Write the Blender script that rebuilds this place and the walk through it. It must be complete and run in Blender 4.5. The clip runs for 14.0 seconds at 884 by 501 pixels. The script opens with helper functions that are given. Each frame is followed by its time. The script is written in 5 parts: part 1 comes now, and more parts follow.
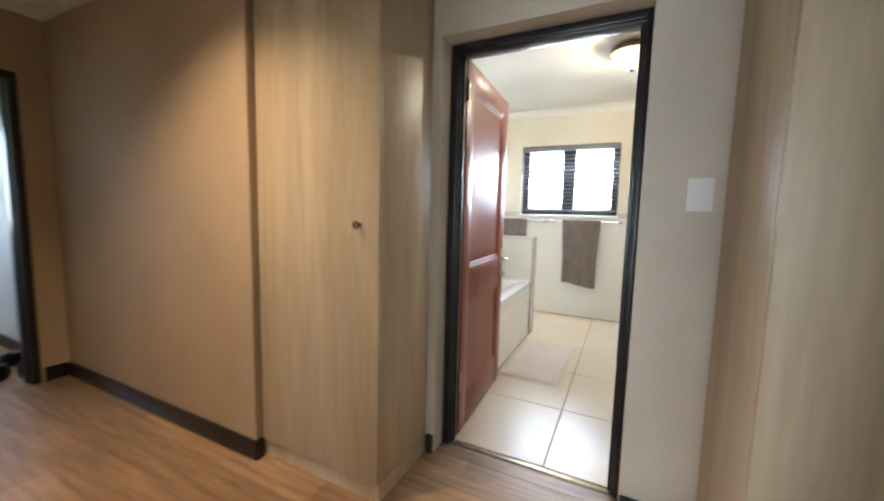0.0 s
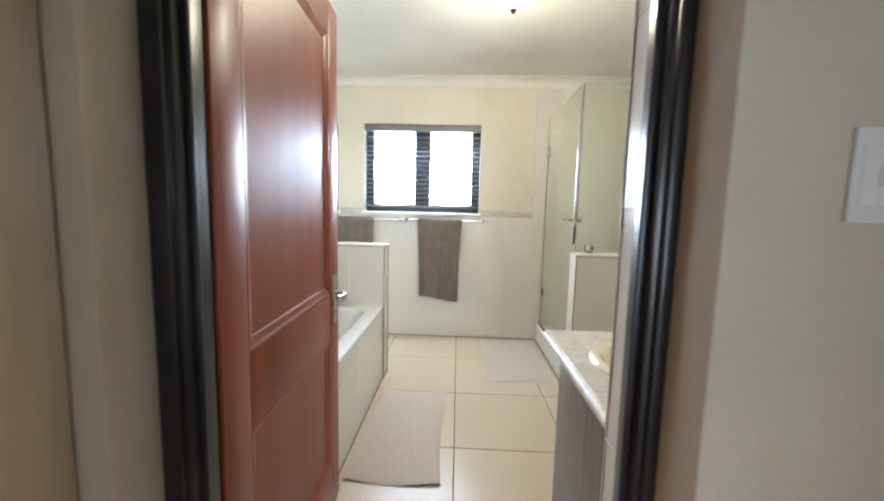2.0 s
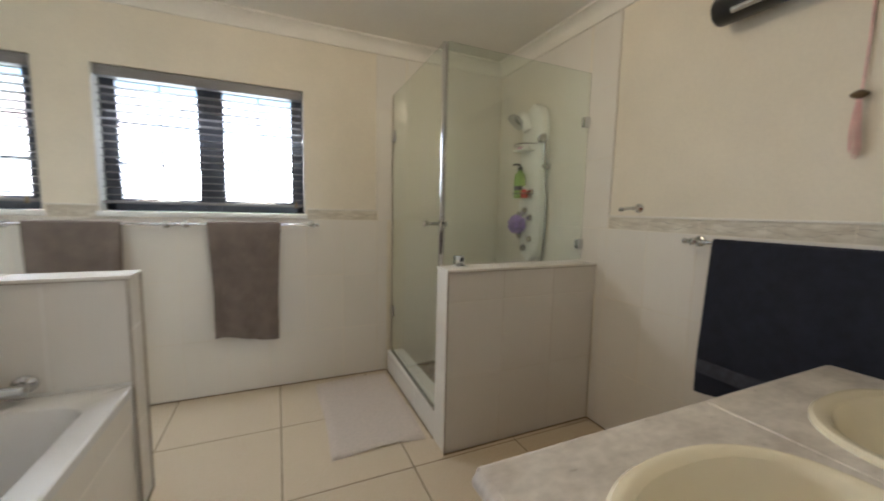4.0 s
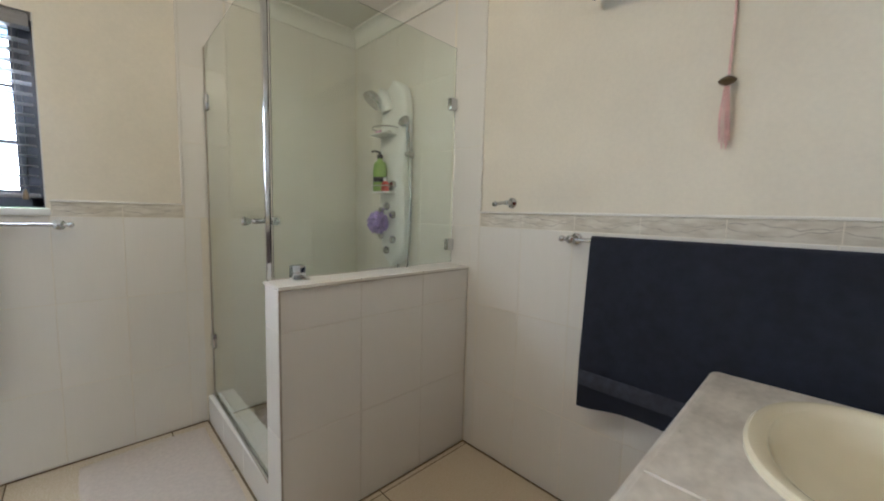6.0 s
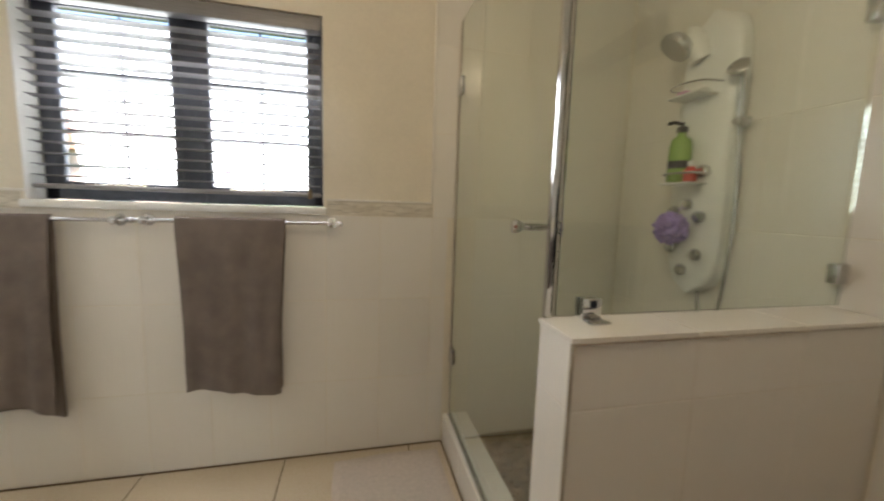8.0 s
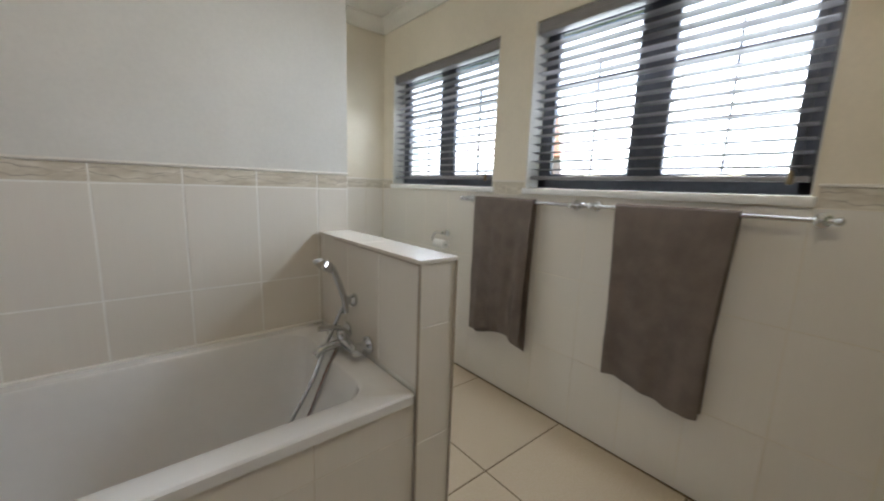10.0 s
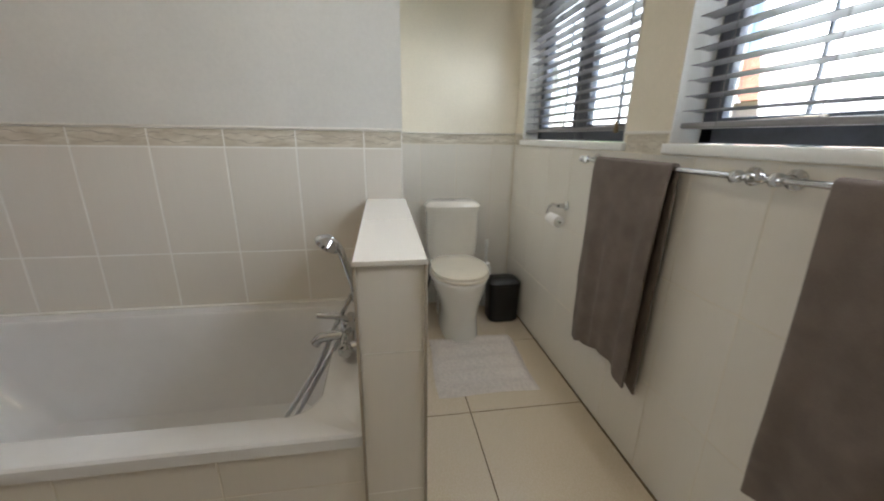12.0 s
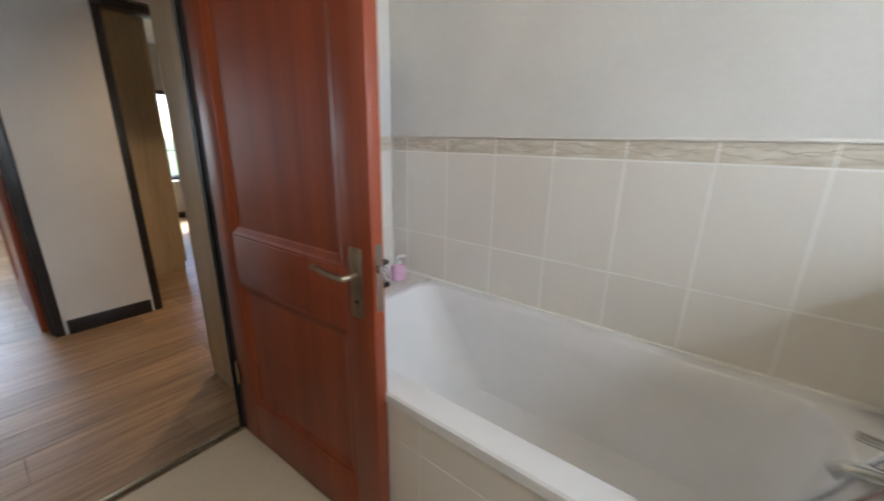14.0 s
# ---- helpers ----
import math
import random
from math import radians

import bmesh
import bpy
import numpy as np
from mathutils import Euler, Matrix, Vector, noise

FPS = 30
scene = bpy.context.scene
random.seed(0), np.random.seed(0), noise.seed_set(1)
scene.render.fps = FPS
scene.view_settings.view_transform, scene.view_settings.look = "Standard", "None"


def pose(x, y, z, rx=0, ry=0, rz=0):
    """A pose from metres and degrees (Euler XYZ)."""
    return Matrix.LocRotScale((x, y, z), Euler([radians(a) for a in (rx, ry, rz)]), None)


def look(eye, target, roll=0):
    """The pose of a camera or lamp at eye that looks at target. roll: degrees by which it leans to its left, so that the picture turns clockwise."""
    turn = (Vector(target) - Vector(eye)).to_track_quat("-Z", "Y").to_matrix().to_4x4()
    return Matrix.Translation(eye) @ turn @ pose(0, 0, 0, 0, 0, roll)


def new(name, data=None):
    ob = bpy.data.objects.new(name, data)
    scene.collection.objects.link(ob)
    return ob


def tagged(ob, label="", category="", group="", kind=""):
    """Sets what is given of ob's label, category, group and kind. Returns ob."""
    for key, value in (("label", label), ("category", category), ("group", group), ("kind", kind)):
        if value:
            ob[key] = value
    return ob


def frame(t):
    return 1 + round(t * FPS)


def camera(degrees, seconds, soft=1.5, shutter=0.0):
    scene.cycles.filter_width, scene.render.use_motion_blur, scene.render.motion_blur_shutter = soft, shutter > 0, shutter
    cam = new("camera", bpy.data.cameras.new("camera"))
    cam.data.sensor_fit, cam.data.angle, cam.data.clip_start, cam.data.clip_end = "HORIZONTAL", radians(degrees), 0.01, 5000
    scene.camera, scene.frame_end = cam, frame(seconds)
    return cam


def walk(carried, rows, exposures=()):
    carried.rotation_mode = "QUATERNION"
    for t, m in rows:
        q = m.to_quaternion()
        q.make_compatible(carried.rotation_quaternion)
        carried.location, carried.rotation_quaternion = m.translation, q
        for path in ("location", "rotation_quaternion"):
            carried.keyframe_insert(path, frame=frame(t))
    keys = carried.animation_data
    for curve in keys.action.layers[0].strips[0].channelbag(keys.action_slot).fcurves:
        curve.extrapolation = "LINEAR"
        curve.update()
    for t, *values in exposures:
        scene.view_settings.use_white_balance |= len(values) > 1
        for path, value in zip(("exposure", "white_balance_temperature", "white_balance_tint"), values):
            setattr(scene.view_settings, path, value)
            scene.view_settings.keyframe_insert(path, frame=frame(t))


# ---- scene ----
cam = camera(99.8, 14.0, soft=2.0, shutter=0.4)
PATH = [
    (0, (0.513, 1.11, 1.195), (-0.362, 2.897, 0.996), 1.4),
    (0.5, (0.419, 1.349, 1.224), (-0.119, 3.264, 1.015), 2.1),
    (1, (0.325, 1.65, 1.22), (0.095, 3.625, 1.009), 1.8),
    (1.5, (0.287, 1.928, 1.226), (0.165, 3.913, 1.02), 1.6),
    (2, (0.223, 2.194, 1.224), (0.141, 4.182, 1.015), 1.4),
    (2.5, (0.175, 2.431, 1.23), (0.247, 4.418, 1.022), 1.4),
    (3, (0.184, 2.657, 1.235), (0.485, 4.621, 1.024), 1.4),
    (3.5, (0.216, 2.857, 1.232), (0.744, 4.771, 1.026), 1.4),
    (4, (0.241, 3.009, 1.254), (1.045, 4.821, 1.043), 1.3),
    (4.2, (0.265, 3.05, 1.26), (1.222, 4.784, 1.044), 1.3),
    (6.3, (0.536, 3.438, 1.227), (1.925, 4.864, 1.036), 1.5),
    (6.5, (0.532, 3.503, 1.243), (1.861, 4.984, 1.034), 1.5),
    (7, (0.542, 3.683, 1.229), (1.603, 5.365, 1.016), 1.7),
    (7.5, (0.55, 3.839, 1.234), (1.321, 5.67, 1.005), 1.8),
    (8, (0.559, 3.976, 1.23), (1.014, 5.91, 0.996), 1.8),
    (8.5, (0.606, 4.056, 1.24), (0.461, 6.036, 1.005), 1.3),
    (9, (0.616, 4.067, 1.208), (-0.139, 5.906, 0.987), 1.5),
    (9.2, (0.613, 4.064, 1.196), (-0.35, 5.803, 0.974), 1.7),
    (11.3, (0.514, 4.556, 1.206), (-1.302, 5.167, 0.632), 0.7),
    (11.5, (0.493, 4.657, 1.204), (-1.342, 5.196, 0.62), 0.7),
    (12, (0.439, 4.845, 1.221), (-1.451, 5.143, 0.637), 0.8),
    (12.5, (0.389, 4.896, 1.221), (-1.524, 4.805, 0.644), 0.7),
    (13, (0.352, 4.791, 1.216), (-1.501, 4.292, 0.65), 0.8),
    (13.5, (0.33, 4.578, 1.228), (-1.362, 3.672, 0.66), 0.8),
    (14, (0.322, 4.325, 1.225), (-1.205, 3.155, 0.66), 1.1),
]
EXPOSURES = [(0.0, 3.8, 5650, 7), (1.5, 3.72, 5500, 5), (2.5, 3.68, 5500, 6), (3.0, 3.4, 5600, 7), (4.0, 2.75, 5950, 10), (6.5, 3.05, 5350, 9), (7.0, 3.05, 5850, 10), (8.0, 2.75, 6500, 11), (9.0, 2.42, 5900, 10),
             (11.5, 2.3, 6150, 10), (12.5, 2.35, 6100, 10), (14.0, 2.8, 5800, 10)]
walk(cam, [(t, look(eye, target, roll)) for t, eye, target, roll in PATH], EXPOSURES)

# ---- world and light ----
world = bpy.data.worlds.new("sky")
scene.world = world
world.use_nodes = True
sky = world.node_tree.nodes.new("ShaderNodeTexSky")
sky.sky_type, sky.sun_disc = "NISHITA", False
sky.sun_elevation, sky.sun_rotation = radians(52), radians(200)
world.node_tree.links.new(sky.outputs[0], world.node_tree.nodes["Background"].inputs[0])
world.node_tree.nodes["Background"].inputs[1].default_value = 0.10


def lamp(name, kind, m, energy, color, size=0.1, size_y=None):
    data = bpy.data.lights.new(name, kind)
    data.energy, data.color = energy, color
    if kind == "AREA":
        data.shape, data.size, data.size_y = "RECTANGLE", size, size_y or size
    elif kind == "POINT":
        data.shadow_soft_size = size
    ob = new(name, data)
    ob.matrix_world = m
    return ob


sun = lamp("sun", "SUN", look((0, 0, 20), (3.5, 12, 2)), 3.0, (1.0, 0.95, 0.88))
sun.data.angle = radians(0.6)
DAY = (0.93, 0.97, 1.0)
for wx, wide, steep in ((-1.465, 1.7, 3.0), (-0.122, 2.8, 4.8)):
    lamp("daylight_window", "AREA", look((wx, 5.955, 1.62), (wx, 4.0, 1.2)), wide, DAY, 1.05, 0.78)
    high = lamp("skylight_window", "AREA", look((wx, 5.955, 1.62), (wx, 4.6, 0.05)), steep, DAY, 1.05, 0.78)
    high.data.spread = radians(135)
# Stands in an unseen bedroom window, added to light the passage from behind.
lamp("added_daylight_behind", "AREA", look((0.9, -2.36, 1.3), (0.6, 0, 1.1)), 4.8, DAY, 1.4, 1.3)
# Unseen lamp in an added opening, brightens the room beyond the passage.
lamp("added_far_room_light", "AREA", look((-4.76, 1.65, 1.45), (-3.5, 1.8, 1.0)), 0.45, DAY, 0.7, 1.0)
lamp("ceiling_bulb", "POINT", pose(0.48, 4.27, 2.345), 2.8, (1.0, 0.81, 0.56), 0.05)
# Unseen warm passage lamp, placed to light the closet front and floor.
spot = lamp("assumed_hall_spot", "SPOT", pose(-1.0, 1.62, 2.42), 13, (1.0, 0.67, 0.37))
spot.data.spot_size, spot.data.spot_blend, spot.data.shadow_soft_size = radians(118), 1.0, 0.06


# ---- materials ----
def surface(name, base, rough=0.5, scale=8.0, amount=0.12, bump=0.05, stretch=(1, 1, 1), metallic=0.0, tint=0.0, grain=6.0, dark=None, coat=0.0, emit=None):
    """A node material: two scales of noise in world metres over a base colour, fine relief, and a shade of its own for each object."""
    mat = bpy.data.materials.new(name)
    mat.use_nodes = True
    n, l = mat.node_tree.nodes, mat.node_tree.links
    b = n["Principled BSDF"]
    geo = n.new("ShaderNodeNewGeometry")
    mp = n.new("ShaderNodeMapping")
    mp.inputs["Scale"].default_value = stretch
    l.new(geo.outputs["Position"], mp.inputs["Vector"])
    big, fine = n.new("ShaderNodeTexNoise"), n.new("ShaderNodeTexNoise")
    big.inputs["Scale"].default_value, big.inputs["Detail"].default_value = scale, 5
    fine.inputs["Scale"].default_value, fine.inputs["Detail"].default_value = scale * grain, 4
    l.new(mp.outputs[0], big.inputs["Vector"]), l.new(mp.outputs[0], fine.inputs["Vector"])
    both = n.new("ShaderNodeMath")
    both.operation = "MULTIPLY_ADD"
    l.new(fine.outputs["Fac"], both.inputs[0])
    both.inputs[1].default_value = 0.45
    l.new(big.outputs["Fac"], both.inputs[2])
    ramp = n.new("ShaderNodeValToRGB")
    low = dark or [c * (1 - 2.2 * amount) for c in base]
    high = [min(1, c * (1 + amount)) for c in base]
    ramp.color_ramp.elements[0].position, ramp.color_ramp.elements[1].position = 0.45, 0.95
    ramp.color_ramp.elements[0].color, ramp.color_ramp.elements[1].color = (*low, 1), (*high, 1)
    l.new(both.outputs[0], ramp.inputs[0])
    color = ramp.outputs[0]
    if tint:
        info, hsv, rng = n.new("ShaderNodeObjectInfo"), n.new("ShaderNodeHueSaturation"), n.new("ShaderNodeMapRange")
        rng.inputs["To Min"].default_value, rng.inputs["To Max"].default_value = 1 - tint, 1 + tint
        l.new(info.outputs["Random"], rng.inputs["Value"]), l.new(rng.outputs[0], hsv.inputs["Value"]), l.new(color, hsv.inputs["Color"])
        color = hsv.outputs[0]
    l.new(color, b.inputs["Base Color"])
    rr = n.new("ShaderNodeMapRange")
    rr.inputs["To Min"].default_value, rr.inputs["To Max"].default_value = max(0.02, rough * 0.8), min(1, rough * 1.2)
    l.new(fine.outputs["Fac"], rr.inputs["Value"]), l.new(rr.outputs[0], b.inputs["Roughness"])
    b.inputs["Metallic"].default_value = metallic
    b.inputs["Coat Weight"].default_value = coat
    if bump:
        bp = n.new("ShaderNodeBump")
        bp.inputs["Strength"].default_value, bp.inputs["Distance"].default_value = bump, 0.004
        l.new(both.outputs[0], bp.inputs["Height"]), l.new(bp.outputs[0], b.inputs["Normal"])
    if emit:
        b.inputs["Emission Color"].default_value, b.inputs["Emission Strength"].default_value = (*emit[0], 1), emit[1]
    return mat


def glass(name, color, rough=0.02):
    mat = bpy.data.materials.new(name)
    mat.use_nodes = True
    b = mat.node_tree.nodes["Principled BSDF"]
    b.inputs["Base Color"].default_value = (*color, 1)
    b.inputs["Transmission Weight"].default_value, b.inputs["Roughness"].default_value, b.inputs["IOR"].default_value = 1, rough, 1.45
    return mat


PLASTER = surface("plaster_cream", (0.76, 0.70, 0.58), 0.75, 2.5, 0.04, 0.06, grain=30)
PLASTER_WHITE = surface("plaster_white", (0.70, 0.69, 0.655), 0.7, 2.5, 0.04, 0.06, grain=30)
CEILING = surface("ceiling_paint", (0.80, 0.77, 0.70), 0.85, 2.0, 0.04, 0.06, grain=30)
HALL = surface("hall_plaster", (0.60, 0.54, 0.45), 0.75, 2.5, 0.05, 0.06, grain=30)
# Darker, warmer tone than HALL, used on two passage walls.
TAN_WALL = surface("tan_passage_plaster", (0.50, 0.385, 0.26), 0.7, 2.0, 0.06, 0.06, grain=30)
GROUT = surface("white_grout", (0.86, 0.85, 0.81), 0.85, 20, 0.04, 0.1)
GROUT_CREAM = surface("cream_grout", (0.70, 0.65, 0.56), 0.85, 20, 0.04, 0.1)
GROUT_FLOOR = surface("brown_grout", (0.17, 0.12, 0.065), 0.9, 12, 0.2, 0.1)
TILE = surface("cream_wall_tile", (0.77, 0.735, 0.67), 0.22, 3.0, 0.006, 0.008, (30, 30, 1), tint=0.015, grain=5)
BORDER = surface("marbled_border_tile", (0.70, 0.66, 0.57), 0.25, 9.0, 0.10, 0.03, (1, 1, 4), dark=(0.50, 0.44, 0.34), grain=3)
VEIN = surface("border_vein", (0.50, 0.445, 0.36), 0.35, 30, 0.2, 0)
FLOOR = surface("cream_floor_tile", (0.60, 0.50, 0.36), 0.27, 1.6, 0.005, 0.0, tint=0.02, grain=110)
PEBBLE = surface("shower_pebble", (0.26, 0.20, 0.12), 0.45, 18, 0.35, 0.1, tint=0.35)
PLANK = surface("oak_laminate", (0.34, 0.22, 0.125), 0.36, 2.2, 0.22, 0.03, (1.2, 16, 1), tint=0.16, grain=5, dark=(0.16, 0.098, 0.052))
SEAM = surface("plank_seam", (0.06, 0.04, 0.025), 0.8, 10, 0.2, 0)
CLOSET = surface("limed_oak_laminate", (0.60, 0.50, 0.345), 0.45, 1.3, 0.10, 0.02, (5, 5, 0.45), grain=6, dark=(0.42, 0.325, 0.205))
MAHOGANY = surface("mahogany", (0.25, 0.050, 0.015), 0.40, 1.6, 0.10, 0.0, (9, 9, 0.35), grain=4, dark=(0.175, 0.031, 0.010), coat=0.06)
TRIM = surface("tan_tile_trim", (0.40, 0.35, 0.28), 0.4, 12, 0.1, 0.02)
BLACK = surface("black_paint", (0.018, 0.018, 0.02), 0.32, 6, 0.25, 0.05)
FRAME = surface("charcoal_aluminium", (0.075, 0.083, 0.105), 0.4, 10, 0.15, 0.02)
SLAT = surface("grey_slat", (0.23, 0.22, 0.225), 0.4, 10, 0.10, 0.02, (1, 20, 20))
CHROME = surface("chrome", (0.60, 0.61, 0.62), 0.09, 12, 0.04, 0, metallic=1.0)
STEEL = surface("brushed_brass_steel", (0.42, 0.36, 0.26), 0.3, 30, 0.12, 0.02, metallic=1.0)
CERAMIC = surface("white_ceramic", (0.80, 0.77, 0.70), 0.08, 3, 0.02, 0, coat=0.4)
LID = surface("cream_toilet_seat", (0.80, 0.73, 0.60), 0.2, 3, 0.02, 0, coat=0.2)
IVORY = surface("ivory_ceramic", (0.80, 0.72, 0.53), 0.10, 3, 0.02, 0, coat=0.4)
ENAMEL = surface("white_bath_enamel", (0.80, 0.80, 0.80), 0.14, 3, 0.02, 0, coat=0.3)
STONE = surface("speckled_stone_top", (0.63, 0.575, 0.50), 0.30, 9, 0.08, 0.005, (1, 1.5, 1), dark=(0.45, 0.40, 0.34), grain=4)
VANITY = surface("dark_walnut_laminate", (0.17, 0.13, 0.115), 0.4, 2.4, 0.2, 0.03, (14, 14, 0.8), grain=5, dark=(0.075, 0.055, 0.047))
TAUPE = surface("taupe_towelling", (0.185, 0.15, 0.13), 0.95, 14, 0.10, 0.5, grain=20)
NAVY = surface("navy_towelling", (0.010, 0.013, 0.026), 0.95, 24, 0.2, 0.5, grain=14)
NAVY_BAND = surface("navy_woven_band", (0.035, 0.038, 0.055), 0.8, 40, 0.2, 0.2)
MAT = surface("beige_cotton_mat", (0.57, 0.49, 0.415), 0.95, 60, 0.05, 0.4, grain=8)
MAT_RIB = surface("ribbed_mat", (0.64, 0.57, 0.50), 0.95, 70, 0.07, 0.5, grain=8)
PLASTIC_W = surface("white_plastic", (0.80, 0.80, 0.78), 0.3, 5, 0.02, 0)
PLASTIC_B = surface("black_plastic", (0.012, 0.012, 0.013), 0.38, 8, 0.2, 0.03)
RUBBER = surface("dark_rubber", (0.03, 0.03, 0.03), 0.7, 20, 0.2, 0.1)
GREEN = surface("green_bottle", (0.27, 0.42, 0.10), 0.25, 10, 0.05, 0)
RED = surface("red_bottle", (0.55, 0.06, 0.04), 0.3, 10, 0.05, 0)
ORANGE = surface("orange_packet", (0.80, 0.17, 0.03), 0.3, 10, 0.05, 0)
PINK = surface("pink_soap", (0.74, 0.44, 0.62), 0.2, 10, 0.05, 0)
ROSE = surface("pink_ribbon", (0.78, 0.50, 0.47), 0.8, 20, 0.15, 0.1)
LILAC = surface("lilac_netting", (0.36, 0.27, 0.60), 0.7, 40, 0.25, 0.3)
PAPER = surface("paper_roll", (0.80, 0.79, 0.76), 0.9, 20, 0.03, 0.1)
BRONZE = surface("bronze_rim", (0.20, 0.15, 0.09), 0.35, 10, 0.2, 0.03, metallic=0.8)
LAMPGLASS = surface("alabaster_shade", (0.85, 0.70, 0.42), 0.35, 9, 0.12, 0, emit=((1.0, 0.72, 0.34), 0.25))
BULB = surface("lit_downlight", (0.9, 0.8, 0.6), 0.4, 9, 0.05, 0, emit=((1.0, 0.72, 0.40), 1.5))
SHOWER_GLASS = glass("green_shower_glass", (0.87, 0.925, 0.86))
PANE = glass("window_pane", (0.98, 0.99, 0.99), 0.0)
GRASS = surface("grass", (0.09, 0.13, 0.035), 0.95, 0.6, 0.3, 0.3, grain=20)
LEAF = surface("leaf", (0.10, 0.15, 0.04), 0.6, 3, 0.3, 0, tint=0.2)
BARK = surface("bark", (0.12, 0.085, 0.06), 0.9, 6, 0.3, 0.5)
PINKWALL = surface("pale_pink_render", (0.55, 0.40, 0.34), 0.85, 1.0, 0.1, 0.1)
ROOF = surface("terracotta_roof", (0.34, 0.14, 0.08), 0.8, 2.0, 0.2, 0.2)


# ---- builders ----
ORIGIN = {}


def thing(name, loc, label, category, group="", kind=""):
    ob = new(name)
    ob.location, ob.empty_display_size = loc, 0.1
    ORIGIN[ob] = Vector(loc)
    return tagged(ob, label, category, group, kind)


def mesh_of(name, bm, material, smooth=False):
    me = bpy.data.meshes.new(name)
    bmesh.ops.recalc_face_normals(bm, faces=bm.faces[:])
    bm.to_mesh(me)
    bm.free()
    me.materials.append(material)
    if smooth:
        me.shade_smooth()
        me.set_sharp_from_angle(angle=radians(38))
    return me


def part(name, bm, material, parent, label="", smooth=True):
    """One mesh, given in world metres, under a thing or a part of it."""
    origin = ORIGIN[parent]
    bmesh.ops.translate(bm, verts=bm.verts[:], vec=-origin)
    ob = new(name, mesh_of(name, bm, material, smooth))
    ob.parent = parent
    ORIGIN[ob] = origin
    return tagged(ob, label)


def solid(name, bm, material, label, category, kind="", group="", smooth=True):
    """One top-level mesh, given in world metres."""
    ob = new(name, mesh_of(name, bm, material, smooth))
    ORIGIN[ob] = Vector((0, 0, 0))
    return tagged(ob, label, category, group, kind)


def box(x0, x1, y0, y1, z0, z1, bevel=0.0, bm=None, seg=2):
    bm = bm or bmesh.new()
    m = Matrix.LocRotScale(((x0 + x1) / 2, (y0 + y1) / 2, (z0 + z1) / 2), None, (abs(x1 - x0), abs(y1 - y0), abs(z1 - z0)))
    vs = bmesh.ops.create_cube(bm, size=1, matrix=m)["verts"]
    if bevel:
        es = list({e for v in vs for e in v.link_edges})
        bmesh.ops.bevel(bm, geom=es, offset=bevel, segments=seg, profile=0.5, affect="EDGES")
    return bm


def loft(loops, bm=None, cap0=True, cap1=True):
    bm = bm or bmesh.new()
    rings = [[bm.verts.new(p) for p in loop] for loop in loops]
    n = len(rings[0])
    for a, b in zip(rings, rings[1:]):
        for i in range(n):
            bm.faces.new((a[i], a[(i + 1) % n], b[(i + 1) % n], b[i]))
    if cap0:
        bm.faces.new(rings[0])
    if cap1:
        bm.faces.new(rings[-1])
    return bm


def oval(cx, cy, z, rx, ry, n=32, power=2.0):
    out = []
    for i in range(n):
        a = 2 * math.pi * i / n
        c, s = math.cos(a), math.sin(a)
        out.append(Vector((cx + rx * math.copysign(abs(c) ** (2 / power), c), cy + ry * math.copysign(abs(s) ** (2 / power), s), z)))
    return out


def lathe(profile, at, axis=(0, 0, 1), n=24, bm=None):
    """Turns (radius, height) pairs about an axis through a point."""
    q = Vector((0, 0, 1)).rotation_difference(Vector(axis)).to_matrix()
    loops = [[Vector(at) + q @ Vector((r * math.cos(2 * math.pi * i / n), r * math.sin(2 * math.pi * i / n), h)) for i in range(n)] for r, h in profile]
    return loft(loops, bm)


def tube(points, r, n=10, bm=None, steps=8):
    """A round bar along a smooth line through the points."""
    ps = [Vector(p) for p in points]
    line = []
    if len(ps) > 2:
        ext = [2 * ps[0] - ps[1], *ps, 2 * ps[-1] - ps[-2]]
        for a, b, c, d in zip(ext, ext[1:], ext[2:], ext[3:]):
            for k in range(steps):
                t = k / steps
                line.append(0.5 * (2 * b + (c - a) * t + (2 * a - 5 * b + 4 * c - d) * t * t + (3 * b - a - 3 * c + d) * t ** 3))
        line.append(ps[-1])
    else:
        line = ps
    loops, up = [], None
    for i, p in enumerate(line):
        d = (line[min(i + 1, len(line) - 1)] - line[max(i - 1, 0)]).normalized()
        side = d.cross(up if up else (Vector((0, 0, 1)) if abs(d.z) < 0.9 else Vector((1, 0, 0)))).normalized()
        up = side.cross(d).normalized()
        loops.append([p + r * (math.cos(2 * math.pi * k / n) * side + math.sin(2 * math.pi * k / n) * up) for k in range(n)])
    return loft(loops, bm)


def shared(key, make, cache={}):
    if key not in cache:
        cache[key] = make()
    return cache[key]


def wall(name, boxes, material, label):
    bm = bmesh.new()
    for b in boxes:
        box(*b, bm=bm)
    return solid(name, bm, material, label, "wall", "structure", smooth=False)

# ---- large structure ----
TOP = 2.45
W1, W2, WZ = (-2.02, -0.93), (-0.69, 0.42), (1.19, 2.03)
wall_north = wall("wall_north", [(-2.4, 2.2, 5.766, 5.97, -0.1, WZ[0]), (-2.4, 2.2, 5.766, 5.97, WZ[1], TOP + 0.1), (-2.4, W1[0], 5.766, 5.97, WZ[0], WZ[1]),
                                 (W1[1], W2[0], 5.766, 5.97, WZ[0], WZ[1]), (W2[1], 2.2, 5.766, 5.97, WZ[0], WZ[1])], PLASTER, "cream plastered bathroom wall tiled to sill height")
wall_east = wall("wall_east", [(1.976, 2.2, 2.92, 5.766, -0.1, TOP + 0.1)], PLASTER, "cream plastered bathroom wall with tiled lower part")
